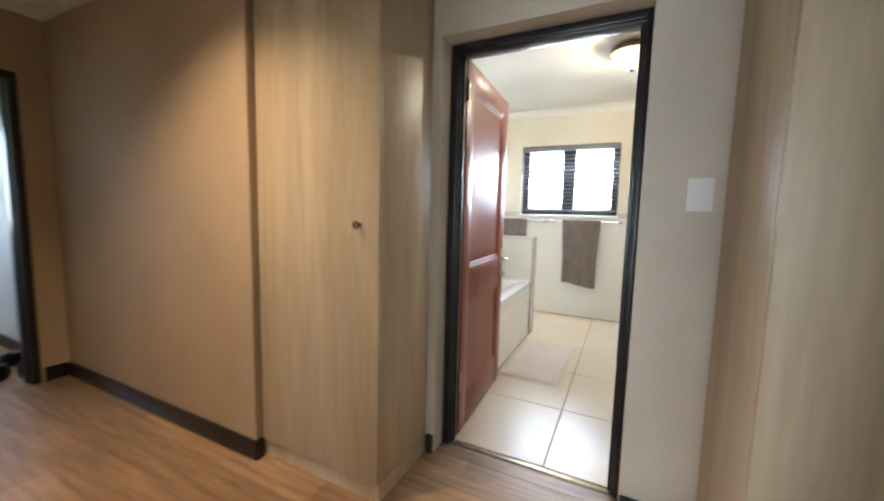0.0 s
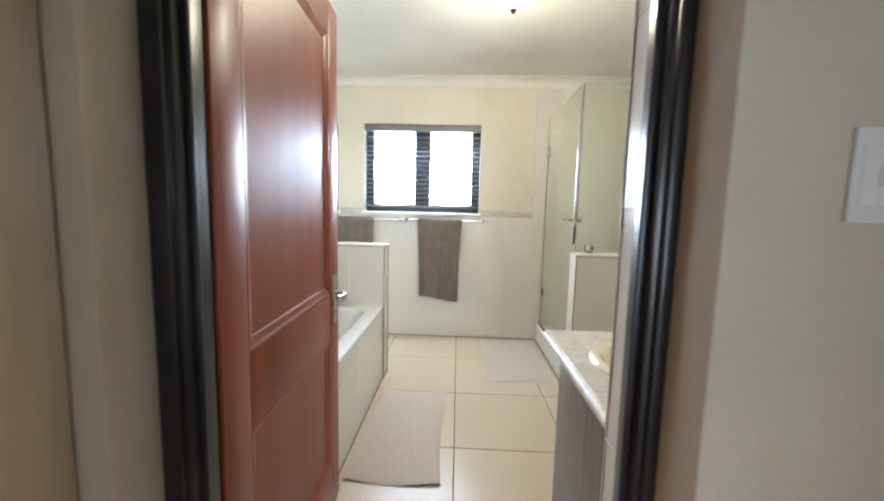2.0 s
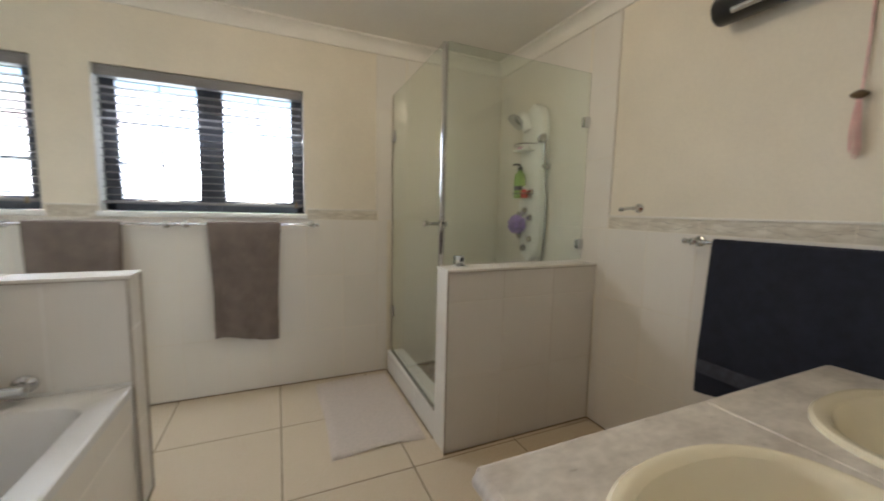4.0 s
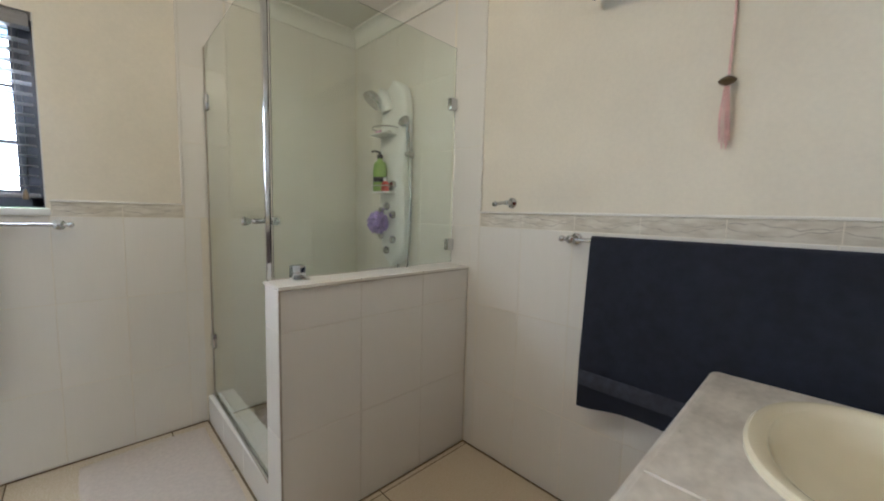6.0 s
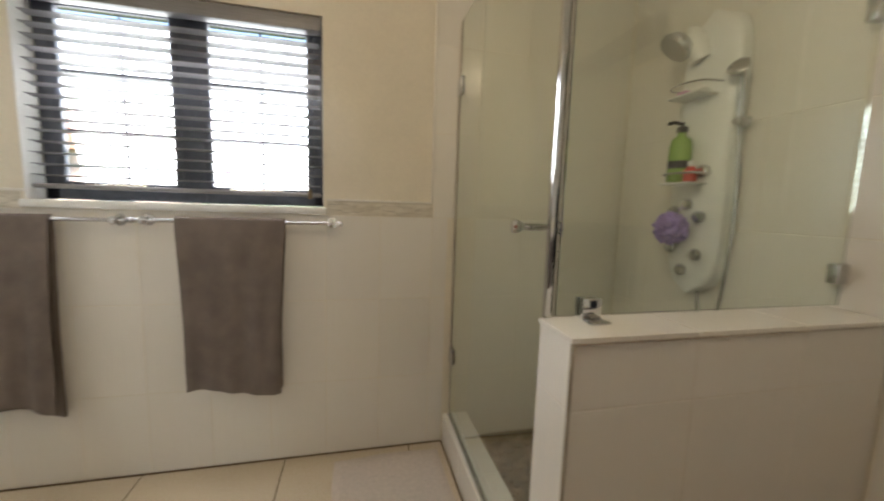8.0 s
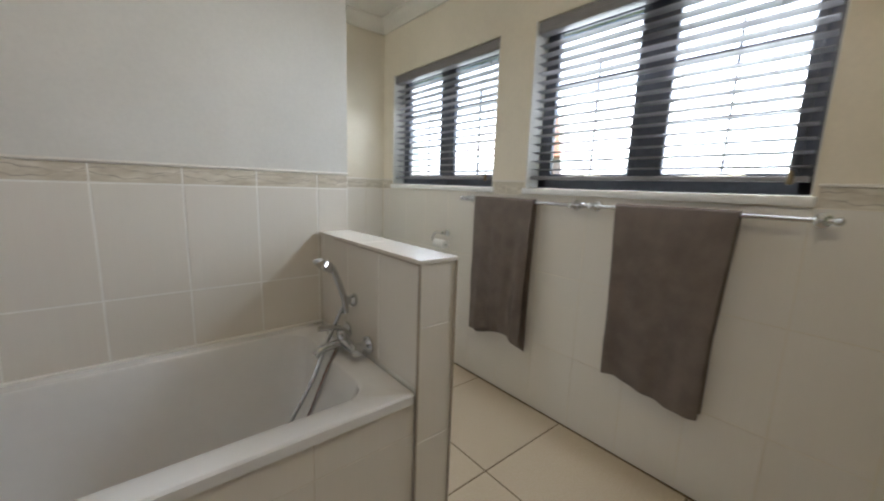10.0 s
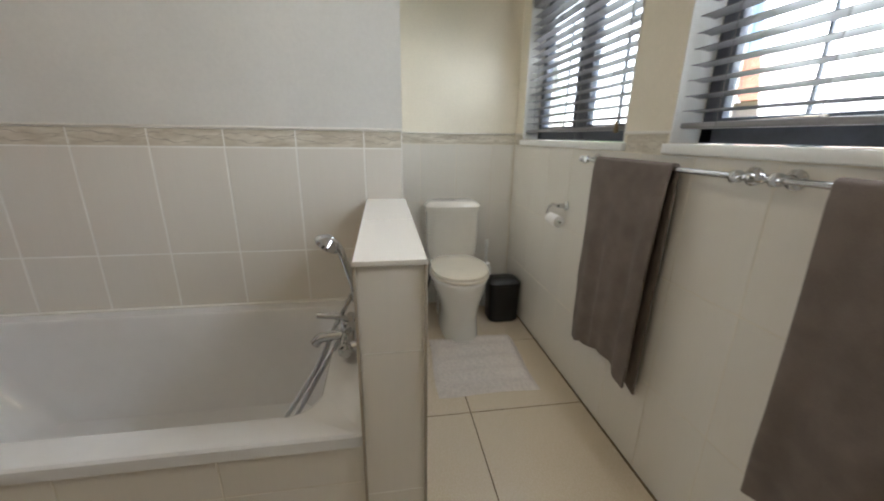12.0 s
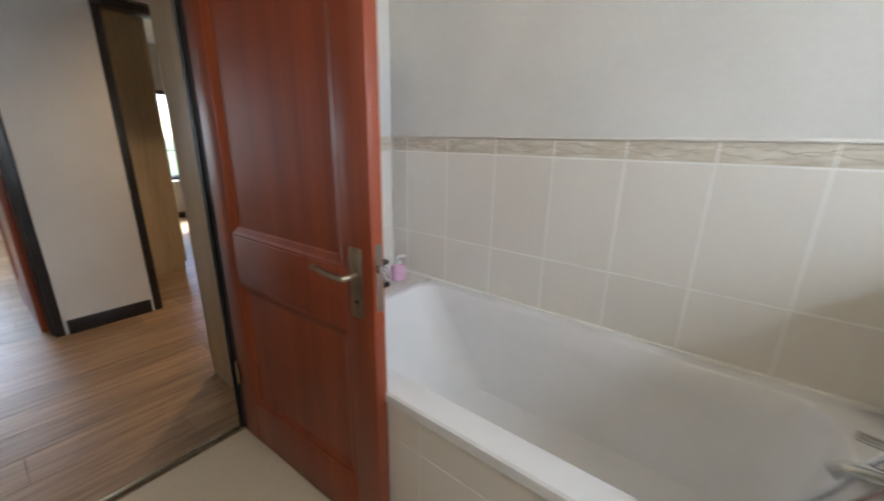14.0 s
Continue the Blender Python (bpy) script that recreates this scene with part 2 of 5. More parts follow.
wall_bath = wall("wall_bath", [(-1.28, -1.076, 2.92, 4.921, -0.1, TOP + 0.1)], PLASTER_WHITE, "white plastered wall behind the bath, tiled below")
wall_alcove = wall("wall_alcove", [(-2.4, -2.172, 4.72, 5.766, -0.1, TOP + 0.1), (-2.172, -1.28, 4.72, 4.921, -0.1, TOP + 0.1)], PLASTER, "cream walls of the toilet alcove")
wall_south = wall("wall_south", [(-2.4, -0.277, 2.68, 2.92, -0.1, TOP + 0.1), (0.558, 2.4, 2.68, 2.92, -0.1, TOP + 0.1), (-0.277, 0.558, 2.68, 2.92, 1.985, TOP + 0.1), (0.536, 0.558, 2.862, 2.92, -0.1, 1.985)],
                  HALL, "plastered wall with the bathroom doorway")
wall_hall_north = wall("wall_hall_north", [(-2.94, -1.005, 2.238, 2.68, -0.1, TOP + 0.1)], TAN_WALL, "beige plastered passage wall")
wall_hall_west = wall("wall_hall_west", [(-3.06, -2.94, 2.09, 2.68, -0.1, TOP + 0.1), (-3.06, -2.94, 0.98, 1.161, -0.1, TOP + 0.1), (-3.06, -2.94, 1.161, 2.09, 2.0, TOP + 0.1)],
                      TAN_WALL, "beige plastered wall with a doorway")
wall_hall_south = wall("wall_hall_south", [(-3.06, -1.3, 1.04, 1.16, -0.1, TOP + 0.1), (-0.375, 0.095, 1.04, 1.16, -0.1, TOP + 0.1), (0.95, 2.4, 1.04, 1.16, -0.1, TOP + 0.1),
                                           (-1.3, -0.375, 1.04, 1.16, 2.03, TOP + 0.1), (0.095, 0.95, 1.04, 1.16, 2.03, TOP + 0.1)], PLASTER_WHITE, "pale plastered passage wall with two doorways")
wall_hall_east = wall("wall_hall_east", [(2.4, 2.52, -2.55, 2.92, -0.1, TOP + 0.1)], HALL, "plain plastered end wall")
# The second opening, x 0.25 to 1.6, is an unseen addition for light.
wall_rooms_south = wall("wall_rooms_south", [(-4.7, -2.6, -2.55, -2.4, -0.1, TOP + 0.1), (-1.25, 0.25, -2.55, -2.4, -0.1, TOP + 0.1), (1.6, 2.4, -2.55, -2.4, -0.1, TOP + 0.1),
                                             (-2.6, -1.25, -2.55, -2.4, -0.1, 0.58), (-2.6, -1.25, -2.55, -2.4, 1.85, TOP + 0.1), (0.25, 1.6, -2.55, -2.4, -0.1, 0.6), (0.25, 1.6, -2.55, -2.4, 1.95, TOP + 0.1)],
                        PLASTER_WHITE, "white bedroom wall with a window and an added unseen opening")
wall_rooms_mid = wall("wall_rooms_mid", [(-0.1, 0.0, -2.4, 1.04, -0.1, TOP + 0.1)], PLASTER_WHITE, "white wall between the two bedrooms")
# The opening in the west end is added, out of view, to admit light.
wall_far_west = wall("wall_far_west", [(-4.82, -4.7, -2.55, 1.3, -0.1, TOP + 0.1), (-4.82, -4.7, 2.0, 2.4, -0.1, TOP + 0.1), (-4.82, -4.7, 1.3, 2.0, -0.1, 0.95), (-4.82, -4.7, 1.3, 2.0, 1.95, TOP + 0.1), (-4.7, -3.06, 2.22, 2.34, -0.1, TOP + 0.1), (-4.7, -3.06, 0.98, 1.10, -0.1, TOP + 0.1)], PLASTER_WHITE, "white walls of the room beyond the passage")

floor_bath = solid("floor_bathroom", box(-2.4, 2.2, 2.805, 5.97, -0.12, -0.0018), GROUT_FLOOR, "cream ceramic tile bathroom floor with brown joints", "floor", "structure", smooth=False)
floor_hall = solid("floor_passage", box(-4.82, 2.52, -2.55, 2.805, -0.12, -0.006), SEAM, "oak laminate plank floor of the passage", "floor", "structure", smooth=False)
ceiling = solid("ceiling", box(-4.82, 2.52, -2.55, 5.97, TOP, TOP + 0.12), CEILING, "smooth off-white painted ceiling", "ceiling", "structure", smooth=False)


def cornice(name, runs):
    """Coved moulding along the top of walls; a run is two points and the way into the room."""
    bm = bmesh.new()
    prof = [(0, 0.09), (0.012, 0.09), (0.012, 0.078), (0.018, 0.05), (0.036, 0.026), (0.062, 0.014), (0.078, 0.012), (0.078, 0.0), (0.0, 0.0)]
    for (ax, ay), (bx, by), (nx, ny) in runs:
        loft([[Vector((x + nx * o, y + ny * o, TOP - 0.001 - d)) for o, d in prof] for x, y in ((ax, ay), (bx, by))], bm)
    return solid(name, bm, CEILING, "white coved plaster cornice", "cornice", "structure")


cornice("cornice_bathroom", [((-2.17, 5.766), (1.976, 5.766), (0, -1)), ((1.976, 5.766), (1.976, 2.92), (-1, 0)), ((1.976, 2.92), (-1.076, 2.92), (0, 1)),
                             ((-1.076, 2.92), (-1.076, 4.921), (1, 0)), ((-2.172, 4.921), (-1.076, 4.921), (0, 1)), ((-2.172, 4.921), (-2.172, 5.766), (1, 0))])
cornice("cornice_passage", [((-2.94, 2.238), (-1.005, 2.238), (0, -1)), ((-2.94, 1.16), (-2.94, 2.238), (1, 0)), ((-2.94, 1.16), (2.4, 1.16), (0, 1))])


def skirting(name, runs):
    bm = bmesh.new()
    for r in runs:
        box(*r, 0, 0.095, 0.006, bm)
    return solid(name, bm, BLACK, "black painted timber skirting board", "skirting", "structure")


skirting("baseboard_passage", [(-2.94, -0.987, 2.220, 2.238), (-2.94, -2.922, 2.105, 2.220), (-1.005, -0.987, 2.238, 2.271), (-0.318, -0.279, 2.662, 2.68), (0.560, 0.808, 2.662, 2.68),
                               (-2.94, -1.32, 1.16, 1.176), (-0.36, 0.08, 1.16, 1.176), (0.97, 2.4, 1.16, 1.176)])
skirting("baseboard_bedroom", [(-4.7, 0.0, -2.4, -2.382), (-4.7, -3.06, 2.202, 2.22)])


def door_frame(name, x0, x1, y0, y1, top, axis="x", slim=0.045):
    """A black door frame with a stepped face, round a clear opening."""
    ob = thing(name, ((x0 + x1) / 2, (y0 + y1) / 2, 0) if axis == "x" else ((y0 + y1) / 2, (x0 + x1) / 2, 0), "black painted door frame with a stepped profile", "door frame", kind="structure")

    def b(u0, u1, v0, v1, z0, z1, bm=None):
        return box(u0, u1, v0, v1, z0, z1, 0.004, bm) if axis == "x" else box(v0, v1, u0, u1, z0, z1, 0.004, bm)
    for s, u in ((-1, x0), (1, x1)):
        deep = slim if s > 0 else 0.045
        bm = b(u, u + s * deep, y0, y1, 0, top)
        b(u + s * min(0.010, deep - 0.02), u + s * (deep + 0.001), y0 - 0.012, y0 + 0.004, 0, top + 0.044, bm)
        b(u - s * 0.012, u + s * 0.002, y0 + 0.02, y1 - 0.045, 0, top - 0.0, bm)
        part("jamb", bm, BLACK, ob)
    bm = b(x0 - 0.045, x1 + slim, y0, y1, top, top + 0.045)
    b(x0 - 0.0095, x1 + 0.0095, y0 - 0.012, y0 + 0.004, top + 0.010, top + 0.044, bm)
    part("head", bm, BLACK, ob)
    return ob


door_frame("door_frame_1", -0.230, 0.528, 2.785, 2.86, 1.938, slim=0.0295)
door_frame("door_frame_2", -1.253, -0.422, 1.03, 1.166, 1.97)
door_frame("door_frame_3", 0.142, 0.903, 1.03, 1.166, 1.97)
door_frame("door_frame_4", 1.207, 2.043, -3.065, -2.925, 1.95, "y")
solid("threshold", box(-0.230, 0.528, 2.79, 2.815, -0.006, 0.006, 0.003), STEEL, "thin metal strip between laminate and tile", "threshold", "structure")


# ---- windows ----
def window(name, x0, x1, z0, z1, y, wood, bars=True):
    ob = thing(name, ((x0 + x1) / 2, y, z0), "dark aluminium casement window with two panes and burglar bars", "window", kind="structure")
    bm = bmesh.new()
    for b in ((x0, x0 + 0.05, z0, z1), (x1 - 0.05, x1, z0, z1), (x0, x1, z0, z0 + 0.05), (x0, x1, z1 - 0.05, z1)):
        box(b[0], b[1], y, y + 0.05, b[2], b[3], 0.004, bm)
    part("window_frame", bm, wood, ob)
    mid = (x0 + x1) / 2
    part("mullion", box(mid - 0.045, mid + 0.045, y - 0.004, y + 0.05, z0, z1, 0.004), wood, ob)
    for a, b in ((x0 + 0.05, mid - 0.045), (mid + 0.045, x1 - 0.05)):
        p = part("pane", box(a, b, y + 0.022, y + 0.026, z0 + 0.05, z1 - 0.05), PANE, ob, "clear glass pane", False)
        p.visible_shadow = False
        s = part("sash", box(a, a + 0.028, y - 0.008, y + 0.02, z0 + 0.045, z1 - 0.045, 0.003, box(b - 0.028, b, y - 0.008, y + 0.02, z0 + 0.045, z1 - 0.045, 0.003,
                 box(a, b, y - 0.008, y + 0.02, z0 + 0.045, z0 + 0.075, 0.003))), wood, ob)
        if bars:
            for k in (1, 2):
                z = z0 + 0.05 + (z1 - z0 - 0.1) * k / 3
                part("burglar_bar", box(a, b, y + 0.03, y + 0.04, z - 0.006, z + 0.006), wood, ob, "thin dark horizontal bar", False)
            xm = (a + b) / 2
            part("burglar_bar", box(xm - 0.005, xm + 0.005, y + 0.041, y + 0.05, z0 + 0.05, z1 - 0.05), wood, ob, "thin dark upright bar", False)
            part("stay", tube([(a + 0.1, y - 0.012, z0 + 0.06), (a + 0.32, y - 0.02, z0 + 0.064)], 0.006), STEEL, s, "metal window stay")
    return ob


for i, (a, b) in enumerate((W1, W2)):
    window(f"window_{i + 1}", a + 0.003, b - 0.003, WZ[0] + 0.022, WZ[1] - 0.003, 5.865, FRAME)
    solid(f"window_sill_{i + 1}", box(a - 0.012, b + 0.012, 5.745, 5.86, WZ[0] - 0.012, WZ[0] + 0.02, 0.005), PLASTIC_W, "white painted window sill", "window sill", "structure")
    solid(f"window_reveal_{i + 1}", box(a, a + 0.004, 5.762, 5.862, WZ[0] + 0.022, WZ[1], bm=box(b - 0.004, b, 5.762, 5.862, WZ[0] + 0.022, WZ[1])), PLASTER_WHITE, "white plastered window reveal", "reveal", "structure", smooth=False)
window("window_3", -2.597, -1.253, 0.583, 1.847, -2.48, FRAME)
# Out of view; this window is added to let light in behind.
window("window_4", 0.253, 1.597, 0.603, 1.947, -2.48, FRAME)
solid("window_sill_3", box(-2.64, -1.21, -2.42, -2.36, 0.55, 0.58, 0.005), PLASTIC_W, "white bedroom window sill", "window sill", "structure")


def venetian(x0, x1, z0, z1, y, seed, raised=0.0):
    ob = thing("venetian_blind", ((x0 + x1) / 2, y, z1), "dark grey venetian blind with open slats hung in the window", "blind", "bathroom blinds")
    rnd = random.Random(seed)
    part("headrail", box(x0, x1, y - 0.03, y + 0.03, z1 - 0.062, z1 - 0.004, 0.004), SLAT, ob, "dark grey valance")
    zb = z0 + 0.045 + raised
    part("bottom_rail", box(x0 + 0.004, x1 - 0.004, y - 0.024, y + 0.024, zb, zb + 0.018, 0.005), SLAT, ob)
    n = int((z1 - 0.075 - zb - 0.02) / 0.0435)

    def slat():
        bm = bmesh.new()
        w = (x1 - x0 - 0.012) / 2
        loops = []
        for sx in (-w, w):
            up = [Vector((sx, 0.0245 * k / 4, 0.0022 * (1 - (k / 4) ** 2) + 0.0012)) for k in range(-4, 5)]
            loops.append(up + [v - Vector((0, 0, 0.0024)) for v in reversed(up)])
        return mesh_of("slat", loft(loops, bm), SLAT)
    me = shared(("slat", round(x1 - x0, 3)), slat)
    for k in range(n):
        s = new("slat", me)
        s.parent = ob
        s.location = (0, 0, zb + 0.05 + k * 0.0435 - z1)
        s.rotation_euler = (radians(-5 + rnd.uniform(-1.5, 1.5)), radians(rnd.uniform(-0.12, 0.12)), 0)
    for f in (0.13, 0.37, 0.63, 0.87):
        x = x0 + f * (x1 - x0)
        bm = tube([(x, y - 0.026, zb), (x, y - 0.026, z1 - 0.06)], 0.0012, 5)
        tube([(x, y + 0.026, zb), (x, y + 0.026, z1 - 0.06)], 0.0012, 5, bm)
        part("ladder_cord", bm, SLAT, ob)
    cx = x1 - 0.05
    cord = part("pull_cord", tube([(cx, y - 0.034, z1 - 0.06), (cx - 0.004, y - 0.036, z0 + 0.3), (cx + 0.004, y - 0.04, z0 + 0.07)], 0.0016, 6), SLAT, ob)
    part("tassel", lathe([(0.004, 0.045), (0.008, 0.03), (0.011, 0.004), (0.007, 0.0)], (cx + 0.004, y - 0.04, z0 + 0.035), n=12), BRONZE, cord, "brown wooden cord pull")
    return ob


venetian(W1[0] + 0.012, W1[1] - 0.012, WZ[0] + 0.02, WZ[1], 5.80, 1)
venetian(W2[0] + 0.012, W2[1] - 0.012, WZ[0] + 0.02, WZ[1], 5.80, 2)


# ---- shower ----
def panel_edge(name, boxes, label="slim cream trim round the plaster panel"):
    bm = bmesh.new()
    for b in boxes:
        box(*b, 0.002, bm)
    return solid(name, bm, TILE, label, "trim", "structure")


half_wall_shower = wall("half_wall_shower", [(1.006, 1.97, 4.646, 4.786, 0, 0.953)], GROUT_CREAM, "low cream tiled wall of the shower")
half_wall_bath = wall("half_wall_bath", [(-1.07, -0.293, 4.785, 4.921, 0, 0.967)], GROUT, "low white tiled wall at the end of the bath")
kerb = wall("shower_kerb", [(1.010, 1.144, 4.79, 5.758, 0, 0.148)], GROUT, "raised tiled shower kerb")
shower_floor = solid("shower_floor", box(1.15, 1.97, 4.79, 5.758, -0.006, 0.012), GROUT_FLOOR, "brown pebble shower floor", "floor", "structure", smooth=False)

screen = thing("shower_screen", (1.04, 4.77, 0.97), "frameless clear glass shower panel on a tiled half wall", "shower screen")
p = part("glass_panel", box(1.032, 1.966, 4.766, 4.774, 0.975, 2.085, 0.001, seg=1), SHOWER_GLASS, screen, "clear greenish glass", False)
p.visible_shadow = False
for z in (1.07, 1.80):
    bm = box(1.925, 1.969, 4.752, 4.788, z - 0.03, z + 0.03, 0.004)
    part("wall_clip", bm, CHROME, screen, "square chrome glass clamp")
clip = part("base_clip", box(1.094, 1.146, 4.748, 4.7655, 0.968, 1.020, 0.004), CHROME, screen, "square chrome clamp at the foot of the glass")
part("clip_back", box(1.094, 1.146, 4.7745, 4.788, 0.968, 1.020, 0.004), CHROME, clip)
part("foot_plate", box(1.092, 1.148, 4.712, 4.748, 0.9658, 0.972, 0.002), CHROME, clip)
shower_door = thing("shower_door", (1.045, 5.75, 0.16), "frameless clear glass shower door with a chrome edge, closed", "shower door")
p = part("glass_leaf", box(1.04, 1.048, 4.795, 5.745, 0.165, 2.085, 0.001, seg=1), SHOWER_GLASS, shower_door, "clear greenish glass", False)
p.visible_shadow = False
part("edge_strip", box(1.034, 1.054, 4.775, 4.797, 0.97, 2.085, 0.003), CHROME, shower_door, "polished chrome strip")
part("seal_strip", box(1.036, 1.052, 5.745, 5.757, 0.165, 2.085, 0.002), TRIM, shower_door)
for z in (0.48, 1.79):
    part("hinge", box(1.030, 1.058, 5.70, 5.759, z - 0.04, z + 0.04, 0.004), CHROME, shower_door, "chrome door hinge")
for s in (-1, 1):
    part("knob", lathe([(0.010, 0), (0.010, 0.02), (0.008, 0.03), (0.016, 0.045), (0.019, 0.058), (0.014, 0.066)], (1.044 + s * 0.003, 4.87, 1.185), (s, 0, 0), 16), CHROME, shower_door, "round chrome knob")
shower_door.rotation_euler = (0, 0, radians(-1.45))
part("bottom_rail", box(1.03, 1.06, 4.80, 5.745, 0.1485, 0.164, 0.003), CHROME, shower_door)

# massage panel with its heads and jets
tower = thing("shower_tower", (1.97, 5.25, 0.92), "white curved shower tower with chrome jets and hand shower", "shower panel")
loops = []
for i in range(25):
    f = i / 24
    z = 0.90 + 1.12 * f
    half = 0.122 * math.sqrt(max(0.0, 1 - abs(2 * f - 1) ** 7)) + 0.004
    depth = 0.055 + 0.03 * math.sin(math.pi * f)
    lean = 0.0
    loops.append([Vector((1.968 - (depth * math.cos(a) ** 0.35 if math.cos(a) > 0 else 0), 5.245 + lean + half * math.sin(a), z)) for a in [radians(-90 + 15 * k) for k in range(13)]])
part("body", loft(loops), PLASTIC_W, tower, "glossy white curved casing")
part("overhead_arm", tube([(1.90, 5.27, 1.84), (1.875, 5.29, 1.92), (1.845, 5.305, 1.935)], 0.04, 14), PLASTIC_W, tower)
part("overhead_head", lathe([(0.02, 0.045), (0.05, 0.03), (0.066, 0.0), (0.062, -0.014), (0.01, -0.016)], (1.815, 5.315, 1.895), (0.62, -0.25, 0.74), 24), CHROME, tower, "round chrome shower head")
for y, z in ((5.31, 1.40), (5.19, 1.40), (5.31, 1.24), (5.19, 1.22), (5.25, 1.27), (5.31, 1.09), (5.19, 1.07), (5.25, 1.00)):
    part("jet", lathe([(0.024, 0), (0.024, 0.014), (0.017, 0.023), (0.007, 0.025)], (1.889, y, z), (-1, 0, 0), 16), CHROME, tower, "round chrome jet")
for z in (1.70, 1.36):
    shelf = part("shelf", box(1.80, 1.90, 5.175, 5.325, z - 0.012, z - 0.004, 0.003), PLASTIC_W, tower)
    rail = [(1.90, 5.165, z + 0.03), (1.82, 5.175, z + 0.03), (1.79, 5.25, z + 0.03), (1.82, 5.325, z + 0.03), (1.90, 5.335, z + 0.03)]
    part("shelf_rail", tube(rail, 0.004, 8), CHROME, shelf, "thin chrome rail")
hand = part("hand_shower", lathe([(0.012, 0.0), (0.034, 0.008), (0.036, 0.02), (0.02, 0.03)], (1.90, 5.105, 1.75), (-0.8, -0.2, 0.4), 20, tube([(1.915, 5.105, 1.76), (1.925, 5.108, 1.66), (1.93, 5.11, 1.585)], 0.011)), CHROME, tower, "chrome hand shower")
part("holder", lathe([(0.022, 0), (0.022, 0.03), (0.012, 0.05)], (1.96, 5.11, 1.575), (-1, 0, 0), 16), CHROME, tower)
part("hose", tube([(1.93, 5.11, 1.58), (1.945, 5.10, 1.3), (1.945, 5.11, 1.0), (1.95, 5.14, 0.75), (1.955, 5.19, 0.70), (1.945, 5.22, 0.93)], 0.007, 8), CHROME, tower, "flexible chrome hose")

bottle = thing("pump_bottle", (1.842, 5.27, 1.357), "green plastic pump bottle with a black cap on the shower shelf", "bottle")
part("body", lathe([(0.034, 0), (0.040, 0.005), (0.041, 0.135), (0.034, 0.170), (0.015, 0.188), (0.015, 0.198)], (1.842, 5.27, 1.357)), GREEN, bottle)
part("pump", tube([(1.842, 5.27, 1.588), (1.82, 5.288, 1.597), (1.80, 5.30, 1.591)], 0.007, 8, lathe([(0.019, 0.198), (0.019, 0.220), (0.006, 0.222), (0.006, 0.24)], (1.842, 5.27, 1.357), n=16)), PLASTIC_B, bottle, "black pump head")
part("label", lathe([(0.0412, 0.055), (0.0416, 0.07), (0.0412, 0.085)], (1.842, 5.27, 1.357)), PLASTIC_B, bottle, "dark printed band")
small = thing("red_bottle", (1.842, 5.212, 1.357), "small red plastic bottle on the shower shelf", "bottle")
part("body", lathe([(0.02, 0), (0.024, 0.004), (0.024, 0.045), (0.012, 0.06)], (1.842, 5.212, 1.357)), RED, small)
part("cap", lathe([(0.012, 0.06), (0.012, 0.08), (0.008, 0.082)], (1.842, 5.212, 1.357)), PLASTIC_W, small)
soap = thing("razor_pack", (1.85, 5.25, 1.697), "small pink and white toiletries on the upper shower shelf", "toiletries")
part("tube", box(1.83, 1.87, 5.26, 5.31, 1.697, 1.72, 0.008), PINK, soap)
part("bar", box(1.83, 1.87, 5.19, 5.245, 1.697, 1.715, 0.008), PLASTIC_W, soap)
rnd = random.Random(4)
bm = bmesh.new()
bmesh.ops.create_icosphere(bm, subdivisions=4, radius=0.062, matrix=pose(1.825, 5.26, 1.17))
for v in bm.verts:
    d = (v.co - Vector((1.825, 5.26, 1.17))).normalized()
    v.co += d * 0.017 * noise.noise(d * 5.5) + d * 0.012 * noise.noise(d * 14)
puff = thing("bath_puff", (1.86, 5.26, 1.24), "lilac netting bath puff hanging from the shower tower", "bath puff")
part("netting", bm, LILAC, puff)
part("loop", tube([(1.84, 5.26, 1.22), (1.868, 5.255, 1.268), (1.872, 5.25, 1.274)], 0.002, 6), LILAC, puff)


# ---- bath ----
def rrect(x0, x1, y0, y1, z, r, k=6):
    out = []
    for cx, cy, a0 in ((x1 - r, y1 - r, 0), (x0 + r, y1 - r, 90), (x0 + r, y0 + r, 180), (x1 - r, y0 + r, 270)):
        for i in range(k + 1):
            a = radians(a0 + 90 * i / k)
            out.append(Vector((cx + r * math.cos(a), cy + r * math.sin(a), z)))
    return out


tub = thing("bathtub", (-0.68, 3.98, 0), "white acrylic built-in bath with a sloping back", "bathtub")
X0, X1, Y0, Y1, RIM = -1.068, -0.291, 3.17, 4.777, 0.548
part("basin", loft([rrect(X0, X1, Y0, Y1, RIM - 0.035, 0.012), rrect(X0, X1, Y0, Y1, RIM - 0.006, 0.012), rrect(X0 + 0.006, X1 - 0.006, Y0 + 0.006, Y1 - 0.006, RIM, 0.012),
                    rrect(X0 + 0.055, X1 - 0.084, Y0 + 0.03, Y1 - 0.11, RIM, 0.075), rrect(X0 + 0.062, X1 - 0.093, Y0 + 0.04, Y1 - 0.118, RIM - 0.008, 0.085),
                    rrect(X0 + 0.075, X1 - 0.116, Y0 + 0.10, Y1 - 0.13, RIM - 0.10, 0.10), rrect(X0 + 0.10, X1 - 0.14, Y0 + 0.26, Y1 - 0.17, RIM - 0.30, 0.12),
                    rrect(X0 + 0.14, X1 - 0.175, Y0 + 0.36, Y1 - 0.21, RIM - 0.39, 0.12), rrect(X0 + 0.2, X1 - 0.23, Y0 + 0.44, Y1 - 0.29, RIM - 0.405, 0.10)], cap0=False), ENAMEL, tub)
